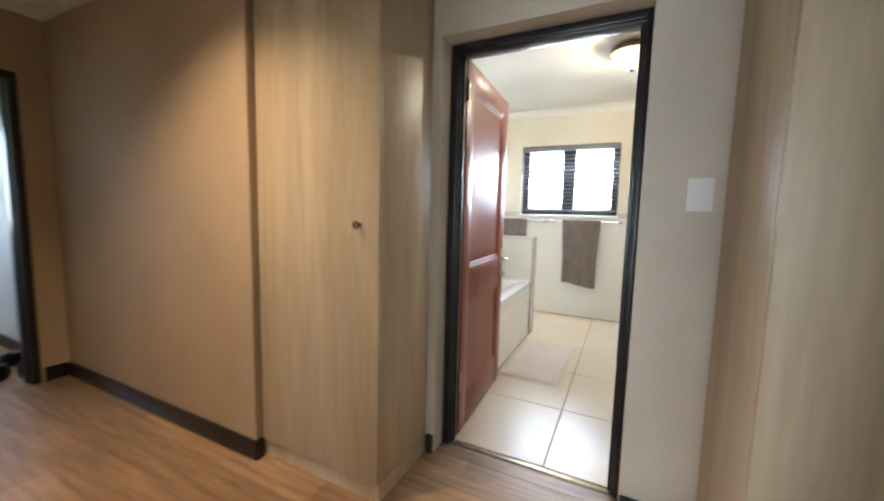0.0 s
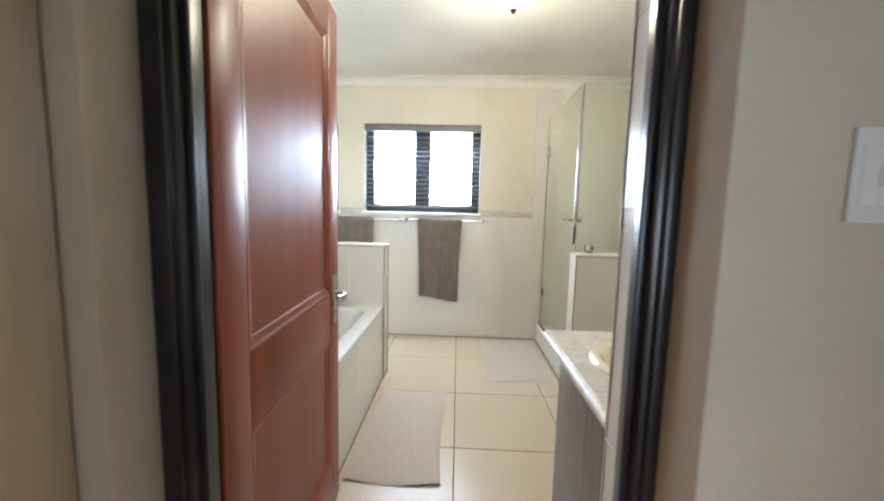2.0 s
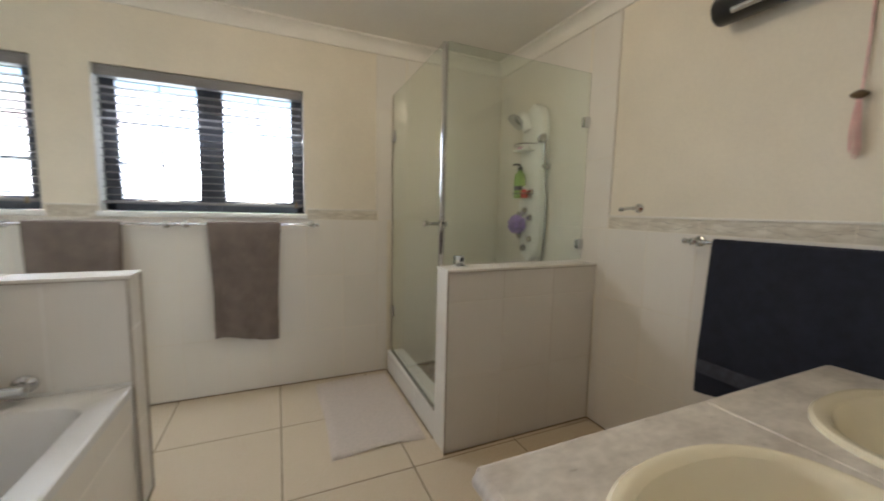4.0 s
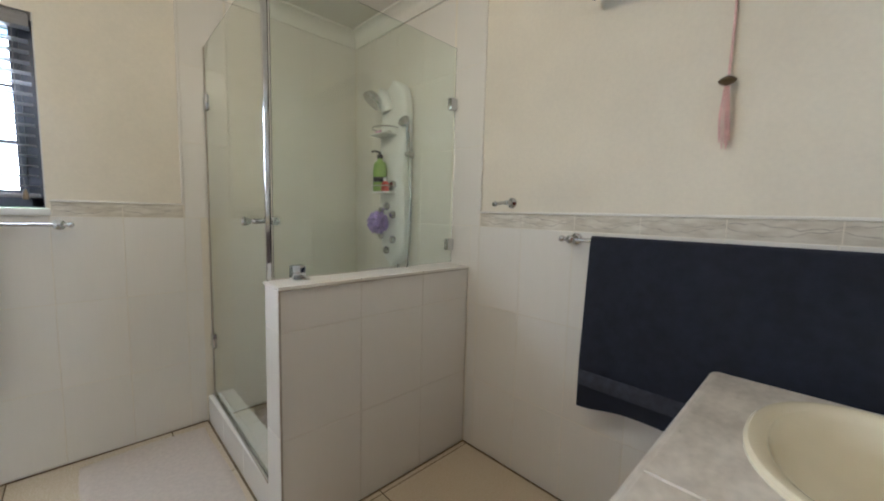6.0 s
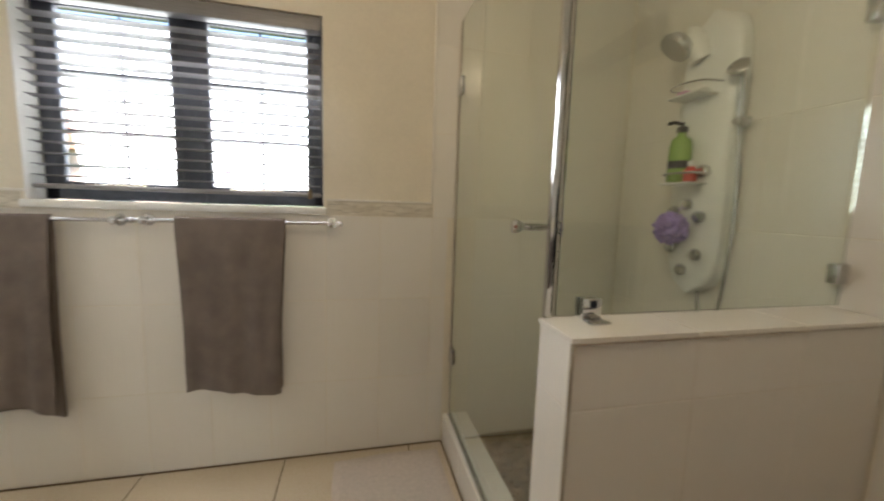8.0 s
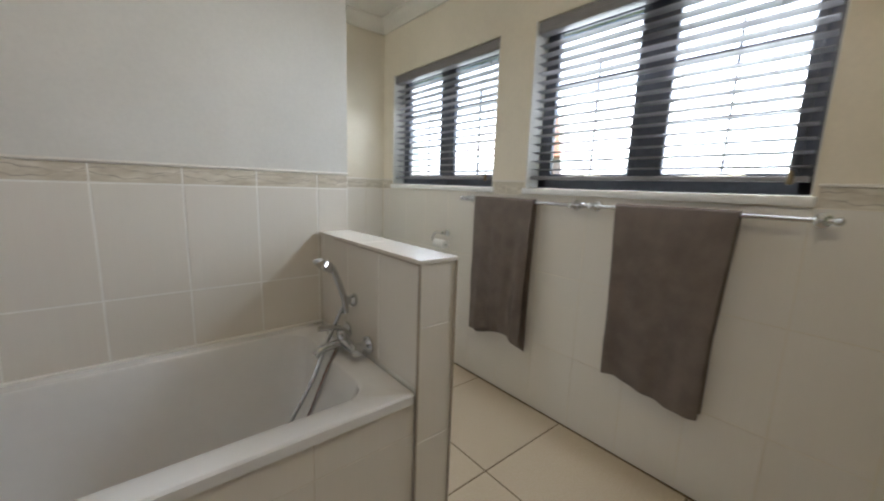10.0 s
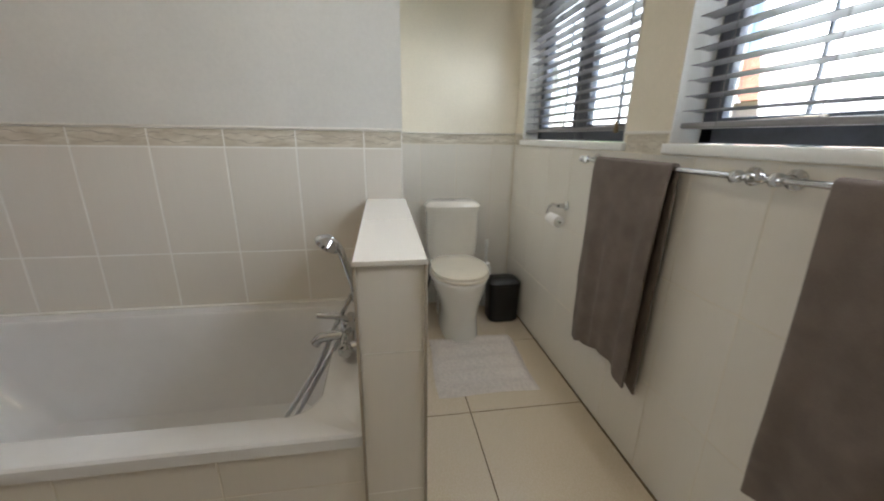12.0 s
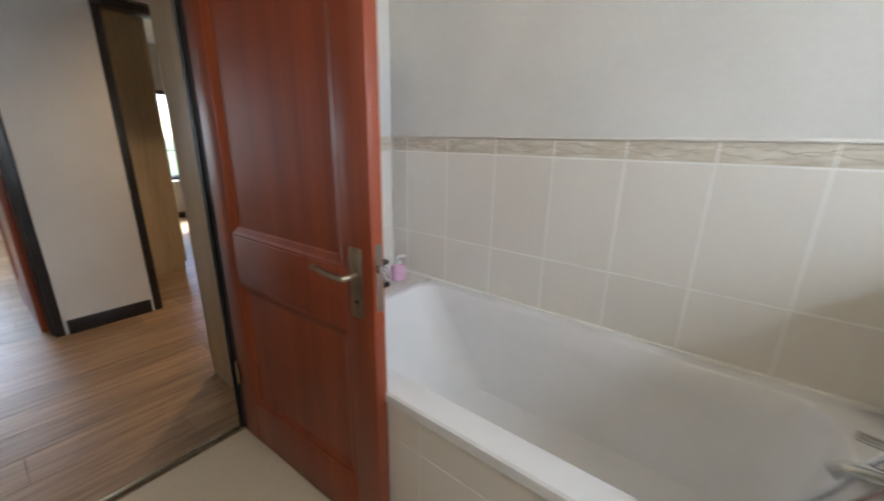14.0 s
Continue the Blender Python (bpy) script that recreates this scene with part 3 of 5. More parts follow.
part("waste", lathe([(0.03, 0), (0.028, 0.004), (0.01, 0.005)], (-0.68, 4.45, RIM - 0.404)), CHROME, tub, "chrome waste")
wall("bath_front", [(-0.352, -0.300, 2.925, 4.779, 0, 0.512)], GROUT_CREAM, "tiled front panel of the bath")
wall("bath_ledge", [(-1.07, -0.354, 2.925, 3.166, 0, 0.540)], GROUT, "tiled ledge at the head of the bath")
bead = wall("bath_seal", [(-1.0755, -1.062, 2.93, 4.78, RIM - 0.002, RIM + 0.006)], GROUT, "white sealant along the bath")

mixer = thing("bath_mixer", (-0.70, 4.779, 0.60), "chrome bath mixer tap with hand shower and hose", "tap")
part("body", tube([(-0.80, 4.715, 0.60), (-0.58, 4.715, 0.60)], 0.021, 16), CHROME, mixer)
for x in (-0.78, -0.60):
    part("wall_flange", lathe([(0.034, 0), (0.034, 0.008), (0.018, 0.02), (0.016, 0.062)], (x, 4.778, 0.60), (0, -1, 0), 20), CHROME, mixer)
part("spout", tube([(-0.69, 4.71, 0.595), (-0.69, 4.67, 0.592), (-0.69, 4.625, 0.585), (-0.69, 4.605, 0.565)], 0.017, 14), CHROME, mixer)
part("lever", tube([(-0.69, 4.715, 0.615), (-0.69, 4.70, 0.655), (-0.69, 4.62, 0.668)], 0.010, 10, lathe([(0.024, 0), (0.024, 0.02), (0.018, 0.034)], (-0.69, 4.715, 0.612))), CHROME, mixer)
part("end_cap", lathe([(0.021, 0), (0.023, 0.006), (0.021, 0.014), (0.012, 0.018)], (-0.585, 4.715, 0.60), (1, 0, 0), 18), CHROME, mixer)
part("hose", tube([(-0.68, 4.69, 0.585), (-0.665, 4.635, 0.50), (-0.625, 4.53, 0.33), (-0.615, 4.44, 0.20), (-0.65, 4.39, 0.166), (-0.70, 4.45, 0.23), (-0.712, 4.60, 0.46), (-0.722, 4.665, 0.60), (-0.722, 4.73, 0.72)], 0.0085, 8), CHROME, mixer, "flexible metal shower hose")
part("holder", lathe([(0.026, 0), (0.026, 0.012), (0.015, 0.02), (0.017, 0.045)], (-0.72, 4.779, 0.745), (0, -1, 0.1), 18), CHROME, mixer, "chrome hand shower holder")
part("hand_shower", lathe([(0.02, 0.018), (0.040, 0.0), (0.042, -0.012), (0.03, -0.018)], (-0.742, 4.665, 0.895), (0.1, 0.55, 0.8), 22, tube([(-0.72, 4.742, 0.70), (-0.722, 4.735, 0.76), (-0.734, 4.70, 0.87), (-0.741, 4.672, 0.905)], 0.0125, 12)), CHROME, mixer, "chrome hand shower")

for (x, y), lab in (((-0.955, 3.07), ""),):
    ob = thing("soap_dispenser", (x, y, 0.546), "pink liquid soap bottle with a clear pump on the ledge", "soap dispenser")
    part("body", lathe([(0.03, 0), (0.038, 0.006), (0.038, 0.06), (0.03, 0.078), (0.014, 0.085)], (x, y, 0.546)), PINK, ob)
    part("pump", tube([(x, y, 0.635), (x, y, 0.665), (x - 0.03, y + 0.02, 0.668)], 0.006, 8, lathe([(0.014, 0.085), (0.014, 0.10), (0.006, 0.105)], (x, y, 0.546), n=14)), PLASTIC_W, ob)
ob = thing("shampoo_bottle", (-0.70, 3.055, 0.546), "orange shampoo bottle standing on its red cap", "bottle")
part("body", loft([[Vector((-0.70 + p.x, 3.055 + p.y, z)) for p in oval(0, 0, 0, rx, ry, 20, 3.0)] for rx, ry, z in ((0.041, 0.024, 0.568), (0.042, 0.025, 0.572), (0.040, 0.024, 0.70), (0.036, 0.021, 0.728), (0.028, 0.016, 0.735))]), ORANGE, ob)
part("cap", loft([[Vector((-0.70 + p.x, 3.055 + p.y, z)) for p in oval(0, 0, 0, rx, ry, 20, 3.0)] for rx, ry, z in ((0.038, 0.022, 0.546), (0.041, 0.024, 0.549), (0.041, 0.024, 0.567))]), RED, ob, "red flip cap it stands on")
for k, (wd, z) in enumerate(((0.030, 0.66), (0.036, 0.638), (0.026, 0.620), (0.032, 0.602))):
    part("print_bar", box(-0.70 - wd / 2, -0.70 + wd / 2, 3.0785, 3.0805, z - 0.004, z + 0.004), PAPER, ob, "pale line of small print", False)
part("emblem", lathe([(0.013, 0), (0.013, 0.002), (0.004, 0.003)], (-0.70, 3.078, 0.70), (0, 1, 0), 16), PLASTIC_B, ob, "dark oval emblem")
ob = thing("spiral_holder", (-0.84, 3.06, 0.546), "black stand with a black and white spiral disc", "soap holder")
part("base", lathe([(0.045, 0), (0.045, 0.01), (0.03, 0.014)], (-0.84, 3.06, 0.546)), PLASTIC_B, ob)
part("disc", lathe([(0.046, 0), (0.048, 0.005), (0.048, 0.03), (0.046, 0.034)], (-0.84, 3.055, 0.612), (0.45, 0.89, 0.05), 32), PLASTIC_W, ob, "white round disc")
c, u, w = Vector((-0.84, 3.055, 0.612)) + Vector((0.45, 0.89, 0.05)).normalized() * 0.0352, Vector((0.89, -0.45, 0)), Vector((0, 0, 1))
part("spiral", tube([c + u * (0.004 + 0.0021 * k) * math.cos(k * 0.9) + w * (0.004 + 0.0021 * k) * math.sin(k * 0.9) for k in range(20)], 0.0028, 6, steps=4), PLASTIC_B, ob, "black spiral line")
part("lid", lathe([(0.045, 0), (0.045, 0.008), (0.02, 0.012)], (-0.84, 3.06, 0.66)), PLASTIC_B, ob)

# ---- toilet ----
wc = thing("toilet", (-1.85, 5.305, 0), "white ceramic close-coupled toilet with the lid closed", "toilet")
part("bowl", loft([oval(-1.785, 5.305, 0, 0.25, 0.118, 36, 2.6), oval(-1.785, 5.305, 0.02, 0.25, 0.118, 36, 2.6), oval(-1.785, 5.305, 0.15, 0.235, 0.110, 36, 2.5), oval(-1.79, 5.305, 0.24, 0.25, 0.132, 36, 2.4),
                   oval(-1.80, 5.305, 0.33, 0.272, 0.172, 36, 2.2), oval(-1.805, 5.305, 0.375, 0.276, 0.185, 36, 2.2), oval(-1.805, 5.305, 0.385, 0.268, 0.178, 36, 2.2)]), CERAMIC, wc)
part("pedestal_back", loft([rrect(-2.14, -1.86, 5.20, 5.41, z, 0.04) for z in (0, 0.3)] + [rrect(-2.15, -1.9, 5.14, 5.47, 0.40, 0.05)]), CERAMIC, wc)
part("seat", loft([oval(-1.785, 5.31, z, rx * 1.05, ry * 1.03, 40, 2.2) for rx, ry, z in ((0.235, 0.172, 0.387), (0.243, 0.18, 0.392), (0.243, 0.18, 0.402), (0.238, 0.175, 0.407))]), LID, wc)
part("lid", loft([oval(-1.79, 5.31, z, rx * 1.05, ry * 1.03, 40, 2.2) for rx, ry, z in ((0.232, 0.17, 0.409), (0.24, 0.178, 0.414), (0.238, 0.176, 0.426), (0.22, 0.16, 0.434), (0.1, 0.07, 0.438))]), LID, wc, "closed ivory lid")
part("cistern", loft([rrect(-2.165, -2.0, 5.145, 5.465, 0.40, 0.04), rrect(-2.165, -1.985, 5.132, 5.478, 0.48, 0.05), rrect(-2.165, -1.975, 5.125, 5.485, 0.745, 0.06)]), CERAMIC, wc)
part("cistern_lid", loft([rrect(-2.166, -1.965, 5.115, 5.495, z, 0.065) for z in (0.747, 0.775)] + [rrect(-2.16, -1.985, 5.14, 5.47, 0.80, 0.06), rrect(-2.15, -2.0, 5.16, 5.45, 0.805, 0.05)]), CERAMIC, wc)
part("flush_button", lathe([(0.022, 0), (0.022, 0.006), (0.018, 0.008)], (-2.07, 5.305, 0.804)), CHROME, wc, "chrome flush button")
part("water_pipe", tube([(-2.165, 5.05, 0.18), (-2.12, 5.05, 0.18), (-2.08, 5.06, 0.10), (-2.05, 5.10, 0.08), (-2.07, 5.15, 0.22), (-2.08, 5.17, 0.40)], 0.008, 8), RUBBER, wc, "dark flexible water pipe")

bin_ob = thing("waste_bin", (-1.87, 5.64, 0), "black plastic waste bin beside the toilet", "bin")
part("body", loft([rrect(-1.96 + i, -1.785 - i, 5.53 + i, 5.745 - i, z, 0.045) for i, z in ((0.012, 0), (0.004, 0.01), (0.0, 0.26))]), PLASTIC_B, bin_ob)
part("lid", loft([rrect(-1.962 + i, -1.783 - i, 5.528 + i, 5.747 - i, z, 0.045) for i, z in ((0, 0.262), (0, 0.28), (0.015, 0.298), (0.05, 0.305))]), PLASTIC_B, bin_ob)
br = thing("toilet_brush", (-2.1, 5.58, 0), "white toilet brush in its holder", "toilet brush")
part("holder", lathe([(0.045, 0), (0.048, 0.01), (0.04, 0.30), (0.03, 0.33)], (-2.1, 5.575, 0)), PLASTIC_W, br)
part("handle", lathe([(0.008, 0.33), (0.008, 0.45), (0.013, 0.47), (0.012, 0.50), (0.004, 0.51)], (-2.1, 5.575, 0), n=12), PLASTIC_W, br)


# ---- rails and towels ----
def towel_rail(name_group, a, b, n):
    """A chrome rail between two wall brackets; n is the way out of the wall."""
    a, b, n = Vector(a), Vector(b), Vector(n)
    d = (b - a).normalized()
    ob = thing("towel_rail", a, "chrome towel rail on turned wall brackets", "towel rail", name_group)
    part("bar", tube([a - d * 0.03, b + d * 0.03], 0.008, 12), CHROME, ob)
    for p in (a, b):
        wallp = p - n * 0.05
        part("bracket", lathe([(0.024, 0), (0.024, 0.006), (0.012, 0.012), (0.010, 0.04), (0.016, 0.046), (0.016, 0.062), (0.006, 0.068)], wallp, n, 18), CHROME, ob)
    for p, s in ((a, -1), (b, 1)):
        part("finial", lathe([(0.009, 0), (0.013, 0.008), (0.013, 0.016), (0.006, 0.022)], p + d * s * 0.028, d * s, 14), CHROME, ob)
    return ob


R1 = towel_rail("window rails", (-1.09, 5.712, 1.137), (-0.375, 5.712, 1.137), (0, -1, 0))
R2 = towel_rail("window rails", (-0.275, 5.712, 1.139), (0.455, 5.712, 1.139), (0, -1, 0))
R3 = towel_rail("", (1.922, 4.06, 1.145), (1.922, 3.18, 1.145), (-1, 0, 0))


def towel(name, centre, along, out, width, front, back, material, label, seed, folds=0.012, flare=0.0, skew=0.0, band=None):
    """Cloth hung over a rail at a point: two hanging sheets joined over the bar, with thickness, folds and a hem."""
    c, al, o = Vector(centre), Vector(along), Vector(out)
    ob = thing(name, c, label, "towel")
    r, th = 0.013, 0.007
    nu, bm = 30, bmesh.new()
    path = [(-r - 0.004, -back * (1 - k / 14)) for k in range(14)] + [(-r * math.cos(radians(18 * k)), r * math.sin(radians(18 * k))) for k in range(11)] + [(r + 0.004, -front * (k + 1) / 20) for k in range(20)]
    grids = []
    for side in (0, 1):
        g = []
        for j, (off, h) in enumerate(path):
            row = []
            for i in range(nu + 1):
                u = i / nu - 0.5
                drop = max(0.0, -h)
                k = min(1.0, drop / 0.45)
                wave = folds * k * (math.sin(u * 15 + seed) + 0.7 * math.sin(u * 27 + seed * 2.3 + drop * 2)) + 0.006 * k * noise.noise(Vector((u * 6, drop * 6, seed)))
                sgn = 1 if off > 0 else -0.3
                t = off + (th if (off > 0) == (side == 0) else -th) * 0.5 * (1 if abs(off) > 0 else 0) + sgn * (abs(wave) if off < 0 else wave + folds * 1.5 * k)
                hem = 0.018 * noise.noise(Vector((u * 3, seed, 0))) + 0.02 * math.sin(u * 5 + seed)
                hh = h * (1 + 0.035 * u * skew) + (hem * k if drop > 0 else 0) + (th * 0.5 * (1 if side == 0 else -1) if h >= 0 else 0)
                row.append(bm.verts.new(c + al * (u * (width + flare * k) + skew * 0.04 * k) + o * t + Vector((0, 0, hh))))
            g.append(row)
        grids.append(g)
    m = len(path)
    for g in grids:
        for j in range(m - 1):
            for i in range(nu):
                bm.faces.new((g[j][i], g[j][i + 1], g[j + 1][i + 1], g[j + 1][i]))
    a, b = grids
    for j in range(m - 1):
        for i in (0, nu):
            bm.faces.new((a[j][i], a[j + 1][i], b[j + 1][i], b[j][i]))
    for i in range(nu):
        for j in (0, m - 1):
            bm.faces.new((a[j][i], a[j][i + 1], b[j][i + 1], b[j][i]))
    part("cloth", bm, material, ob)
    if band:
        bm = bmesh.new()
        for z0, z1 in band:
            box(-0.5, 0.5, 0, 0.004, z0, z1, 0.0015, bm)
        for v in bm.verts:
            x, y, z = v.co
            v.co = c + al * (x * (width + flare) * 0.985) + o * (r + 0.004 + th * 0.5 + folds * 1.6 + y + 0.006) + Vector((0, 0, z))
        part("woven_band", bm, NAVY_BAND, ob, "lighter woven stripe")
    return ob


towel("towel", (-0.79, 5.712, 1.139), (1, 0, 0), (0, -1, 0), 0.415, 0.765, 0.80, TAUPE, "taupe bath towel folded over the chrome rail", 1.3, 0.009, -0.03)
towel("towel", (0.052, 5.712, 1.141), (1, 0, 0), (0, -1, 0), 0.42, 0.75, 0.74, TAUPE, "taupe bath towel hanging from the rail under the window", 3.1, 0.007, -0.05)
towel("navy_towel", (1.922, 3.592, 1.147), (0, 1, 0), (-1, 0, 0), 0.76, 0.645, 0.66, NAVY, "large navy blue bath towel with a woven band", 0.4, 0.004, 0.02, band=[(-0.56, -0.50)])

paper = thing("toilet_roll_holder", (-1.315, 5.759, 0.89), "chrome toilet roll holder with a nearly used roll", "toilet roll holder")
part("bracket", lathe([(0.024, 0), (0.024, 0.006), (0.012, 0.014), (0.012, 0.045)], (-1.315, 5.759, 0.895), (0, -1, 0), 18), CHROME, paper)
part("arm", tube([(-1.315, 5.712, 0.895), (-1.375, 5.708, 0.893), (-1.402, 5.70, 0.865), (-1.395, 5.70, 0.832), (-1.25, 5.70, 0.824)], 0.006, 10), CHROME, paper)
part("roll", lathe([(0.018, -0.052), (0.029, -0.052), (0.029, 0.052), (0.018, 0.052)], (-1.315, 5.70, 0.824), (1, 0, 0), 24), PAPER, paper, "thin roll of white paper")
hk = thing("robe_hook", (1.97, 4.385, 1.29), "chrome robe hook on the wall", "hook")
part("plate", lathe([(0.024, 0), (0.024, 0.006), (0.012, 0.014), (0.010, 0.05)], (1.9755, 4.385, 1.29), (-1, 0, 0), 18), CHROME, hk)
part("prong", tube([(1.93, 4.385, 1.29), (1.90, 4.392, 1.288), (1.87, 4.40, 1.282)], 0.008, 10, lathe([(0.008, 0), (0.013, 0.008), (0.008, 0.018)], (1.872, 4.40, 1.282), (-1, 0.1, -0.1), 12)), CHROME, hk)

# ---- vanity ----
vanity = thing("vanity_cabinet", (1.18, 3.2, 0), "dark walnut laminate vanity cabinet against the wall", "cabinet")
part("carcass", box(0.619, 1.761, 2.928, 3.488, 0.08, 0.655, 0.003), VANITY, vanity)
for a in (0.60, 1.762):
    part("side_panel", box(a, a + 0.018, 2.928, 3.49, 0.08, 0.765, 0.002), VANITY, vanity)
part("front_rail", box(0.619, 1.761, 3.47, 3.489, 0.656, 0.765, 0.002), VANITY, vanity)
part("plinth", box(0.63, 1.75, 2.93, 3.44, 0.0, 0.08), PLASTIC_B, vanity)
for k in range(3):
    a = 0.605 + k * 0.391
    d = part("door", box(a, a + 0.386, 3.491, 3.509, 0.095, 0.755, 0.003), VANITY, vanity)
    part("handle", tube([(a + 0.05, 3.509, 0.6), (a + 0.05, 3.53, 0.61), (a + 0.05, 3.53, 0.69), (a + 0.05, 3.509, 0.70)], 0.005, 8), CHROME, d)


def slab_with_holes(x0, x1, y0, y1, z0, z1, holes, n=48):
    """A slab cut by oval holes: columns of quads between each hole and its own rectangle."""
    bm = bmesh.new()
    cuts = [x0] + [(a[0] + b[0]) / 2 for a, b in zip(holes, holes[1:])] + [x1]
    for (cx, cy, rx, ry), a, b in zip(holes, cuts, cuts[1:]):
        ring = oval(cx, cy, 0, rx, ry, n, 2.25)
        outer = []
        for p in ring:
            d = Vector((p.x - cx, p.y - cy))
            k = min(((b if d.x > 0 else a) - cx) / d.x if abs(d.x) > 1e-6 else 1e9, ((y1 if d.y > 0 else y0) - cy) / d.y if abs(d.y) > 1e-6 else 1e9)
            outer.append(Vector((cx + d.x * k, cy + d.y * k, 0)))
        for cxn, cyn in ((a, y0), (a, y1), (b, y0), (b, y1)):
            j = min(range(n), key=lambda q: (outer[q].x - cxn) ** 2 + (outer[q].y - cyn) ** 2)
            outer[j] = Vector((cxn, cyn, 0))
        up, dn = Vector((0, 0, z1)), Vector((0, 0, z0))
        loft([[p + dn for p in outer], [p + up - Vector((0, 0, 0.004)) for p in outer], [p + (Vector((cx, cy, 0)) - p) * 0.012 + up for p in outer], [p + up for p in ring], [p + dn for p in ring]], bm, False, False)
    return bm


top = thing("worktop", (1.18, 3.2, 0.765), "beige speckled stone vanity top with two basins let in", "worktop")
BASINS = [(0.885, 3.235), (1.51, 3.235)]
part("slab", slab_with_holes(0.557, 1.82, 2.924, 3.542, 0.766, 0.801, [(x, y, 0.245, 0.185) for x, y in BASINS]), STONE, top)


part("front_edge", tube([(0.562, 3.5405, 0.7835), (1.815, 3.5405, 0.7835)], 0.0165, 14), STONE, top, "rounded front edge")
part("end_edge", tube([(0.5585, 2.93, 0.7835), (0.5585, 3.537, 0.7835)], 0.0165, 14), STONE, top, "rounded end edge")


def basin(cx, cy):
    ob = thing("basin", (cx, cy, 0.801), "ivory oval inset ceramic basin", "basin", "vanity basins")
    ov = lambda rx, ry, z, dy=0.0: oval(cx, cy + dy, z, rx, ry, 48, 2.25)
    part("bowl", loft([ov(0.265, 0.205, 0.8015), ov(0.265, 0.205, 0.808), ov(0.258, 0.198, 0.815), ov(0.246, 0.184, 0.816), ov(0.232, 0.168, 0.808), ov(0.224, 0.160, 0.79),
                       ov(0.20, 0.142, 0.74), ov(0.15, 0.105, 0.69), ov(0.06, 0.05, 0.672), ov(0.02, 0.02, 0.671)], cap0=False), IVORY, ob)
    part("waste", lathe([(0.022, 0), (0.02, 0.004), (0.008, 0.005)], (cx, cy, 0.672)), CHROME, ob, "chrome waste")
    return ob


def basin_tap(cx, cy):
    ob = thing("basin_tap", (cx, cy, 0.801), "chrome single-lever basin mixer", "tap", "vanity taps")
    part("body", lathe([(0.028, 0.0), (0.028, 0.006), (0.023, 0.012), (0.021, 0.085), (0.023, 0.10), (0.012, 0.112)], (cx, cy, 0.801)), CHROME, ob)
    part("spout", tube([(cx, cy + 0.01, 0.86), (cx, cy + 0.06, 0.895), (cx, cy + 0.11, 0.888), (cx, cy + 0.118, 0.872)], 0.0125, 12), CHROME, ob)
    part("lever", tube([(cx, cy, 0.905), (cx, cy + 0.03, 0.922), (cx, cy + 0.09, 0.945)], 0.010, 10), CHROME, ob)
    return ob


for x, y in BASINS:
    basin(x, y)
    basin_tap(x - 0.215, 3.05)

# ---- wall and ceiling fittings of the bathroom ----
heater = thing("wall_heater", (1.97, 3.72, 2.08), "black tubular bathroom heater on the wall", "heater")
part("reflector", lathe([(0.05, 0), (0.056, 0.008), (0.056, 0.75), (0.05, 0.758)], (1.895, 4.03, 2.075), (0, -1, 0), 28), PLASTIC_B, heater)
part("element", tube([(1.845, 3.95, 2.04), (1.845, 3.33, 2.04)], 0.012, 10), CHROME, heater, "bright heating tube")
for y in (3.93, 3.36):
    part("bracket", box(1.93, 1.9755, y - 0.015, y + 0.015, 2.06, 2.09, 0.003), PLASTIC_B, heater)
charm = thing("hanging_charm", (1.965, 3.600, 1.95), "pink tasselled charm with a bronze bead hanging on the wall", "wall ornament")
part("cord", tube([(1.972, 3.605, 1.97), (1.968, 3.603, 1.82), (1.966, 3.605, 1.66)], 0.0035, 8), ROSE, charm)
part("ribbon", box(1.964, 1.967, 3.601, 3.6053, 1.67, 1.95, 0.001), ROSE, charm, "faded pink ribbon")
part("bead", lathe([(0.006, -0.014), (0.020, -0.006), (0.024, 0), (0.020, 0.006), (0.006, 0.014)], (1.955, 3.605, 1.655), n=18), BRONZE, charm, "bronze bead")
bm = bmesh.new()
rnd = random.Random(8)
for k in range(11):
    dx, dy = rnd.uniform(-0.007, 0.005), rnd.uniform(-0.013, 0.013)
    tube([(1.957 + dx * 0.4, 3.605 + dy * 0.4, 1.645), (1.957 + dx, 3.605 + dy, 1.55), (1.957 + dx, 3.600 + dy * 1.1, 1.485 - rnd.uniform(0, 0.035))], 0.0017, 5, bm, 3)
part("tassel", bm, ROSE, charm)
dome = thing("ceiling_lamp", (0.48, 4.27, TOP), "bronze ceiling lamp with a lit alabaster glass bowl", "ceiling lamp")
part("rim", lathe([(0.08, 0.0), (0.12, -0.006), (0.15, -0.03), (0.158, -0.05), (0.15, -0.062), (0.142, -0.05), (0.06, -0.02)], (0.48, 4.27, TOP - 0.001), n=40), BRONZE, dome)
b = part("bowl", lathe([(0.142, -0.055), (0.135, -0.085), (0.11, -0.125), (0.07, -0.152), (0.02, -0.165), (0.019, -0.161), (0.068, -0.147), (0.106, -0.121), (0.13, -0.083), (0.137, -0.055)], (0.48, 4.27, TOP), n=40), LAMPGLASS, dome, "glowing cream glass bowl")
b.visible_shadow = False
part("finial", lathe([(0.012, -0.16), (0.02, -0.168), (0.016, -0.18), (0.005, -0.19)], (0.48, 4.27, TOP), n=16), BRONZE, dome)


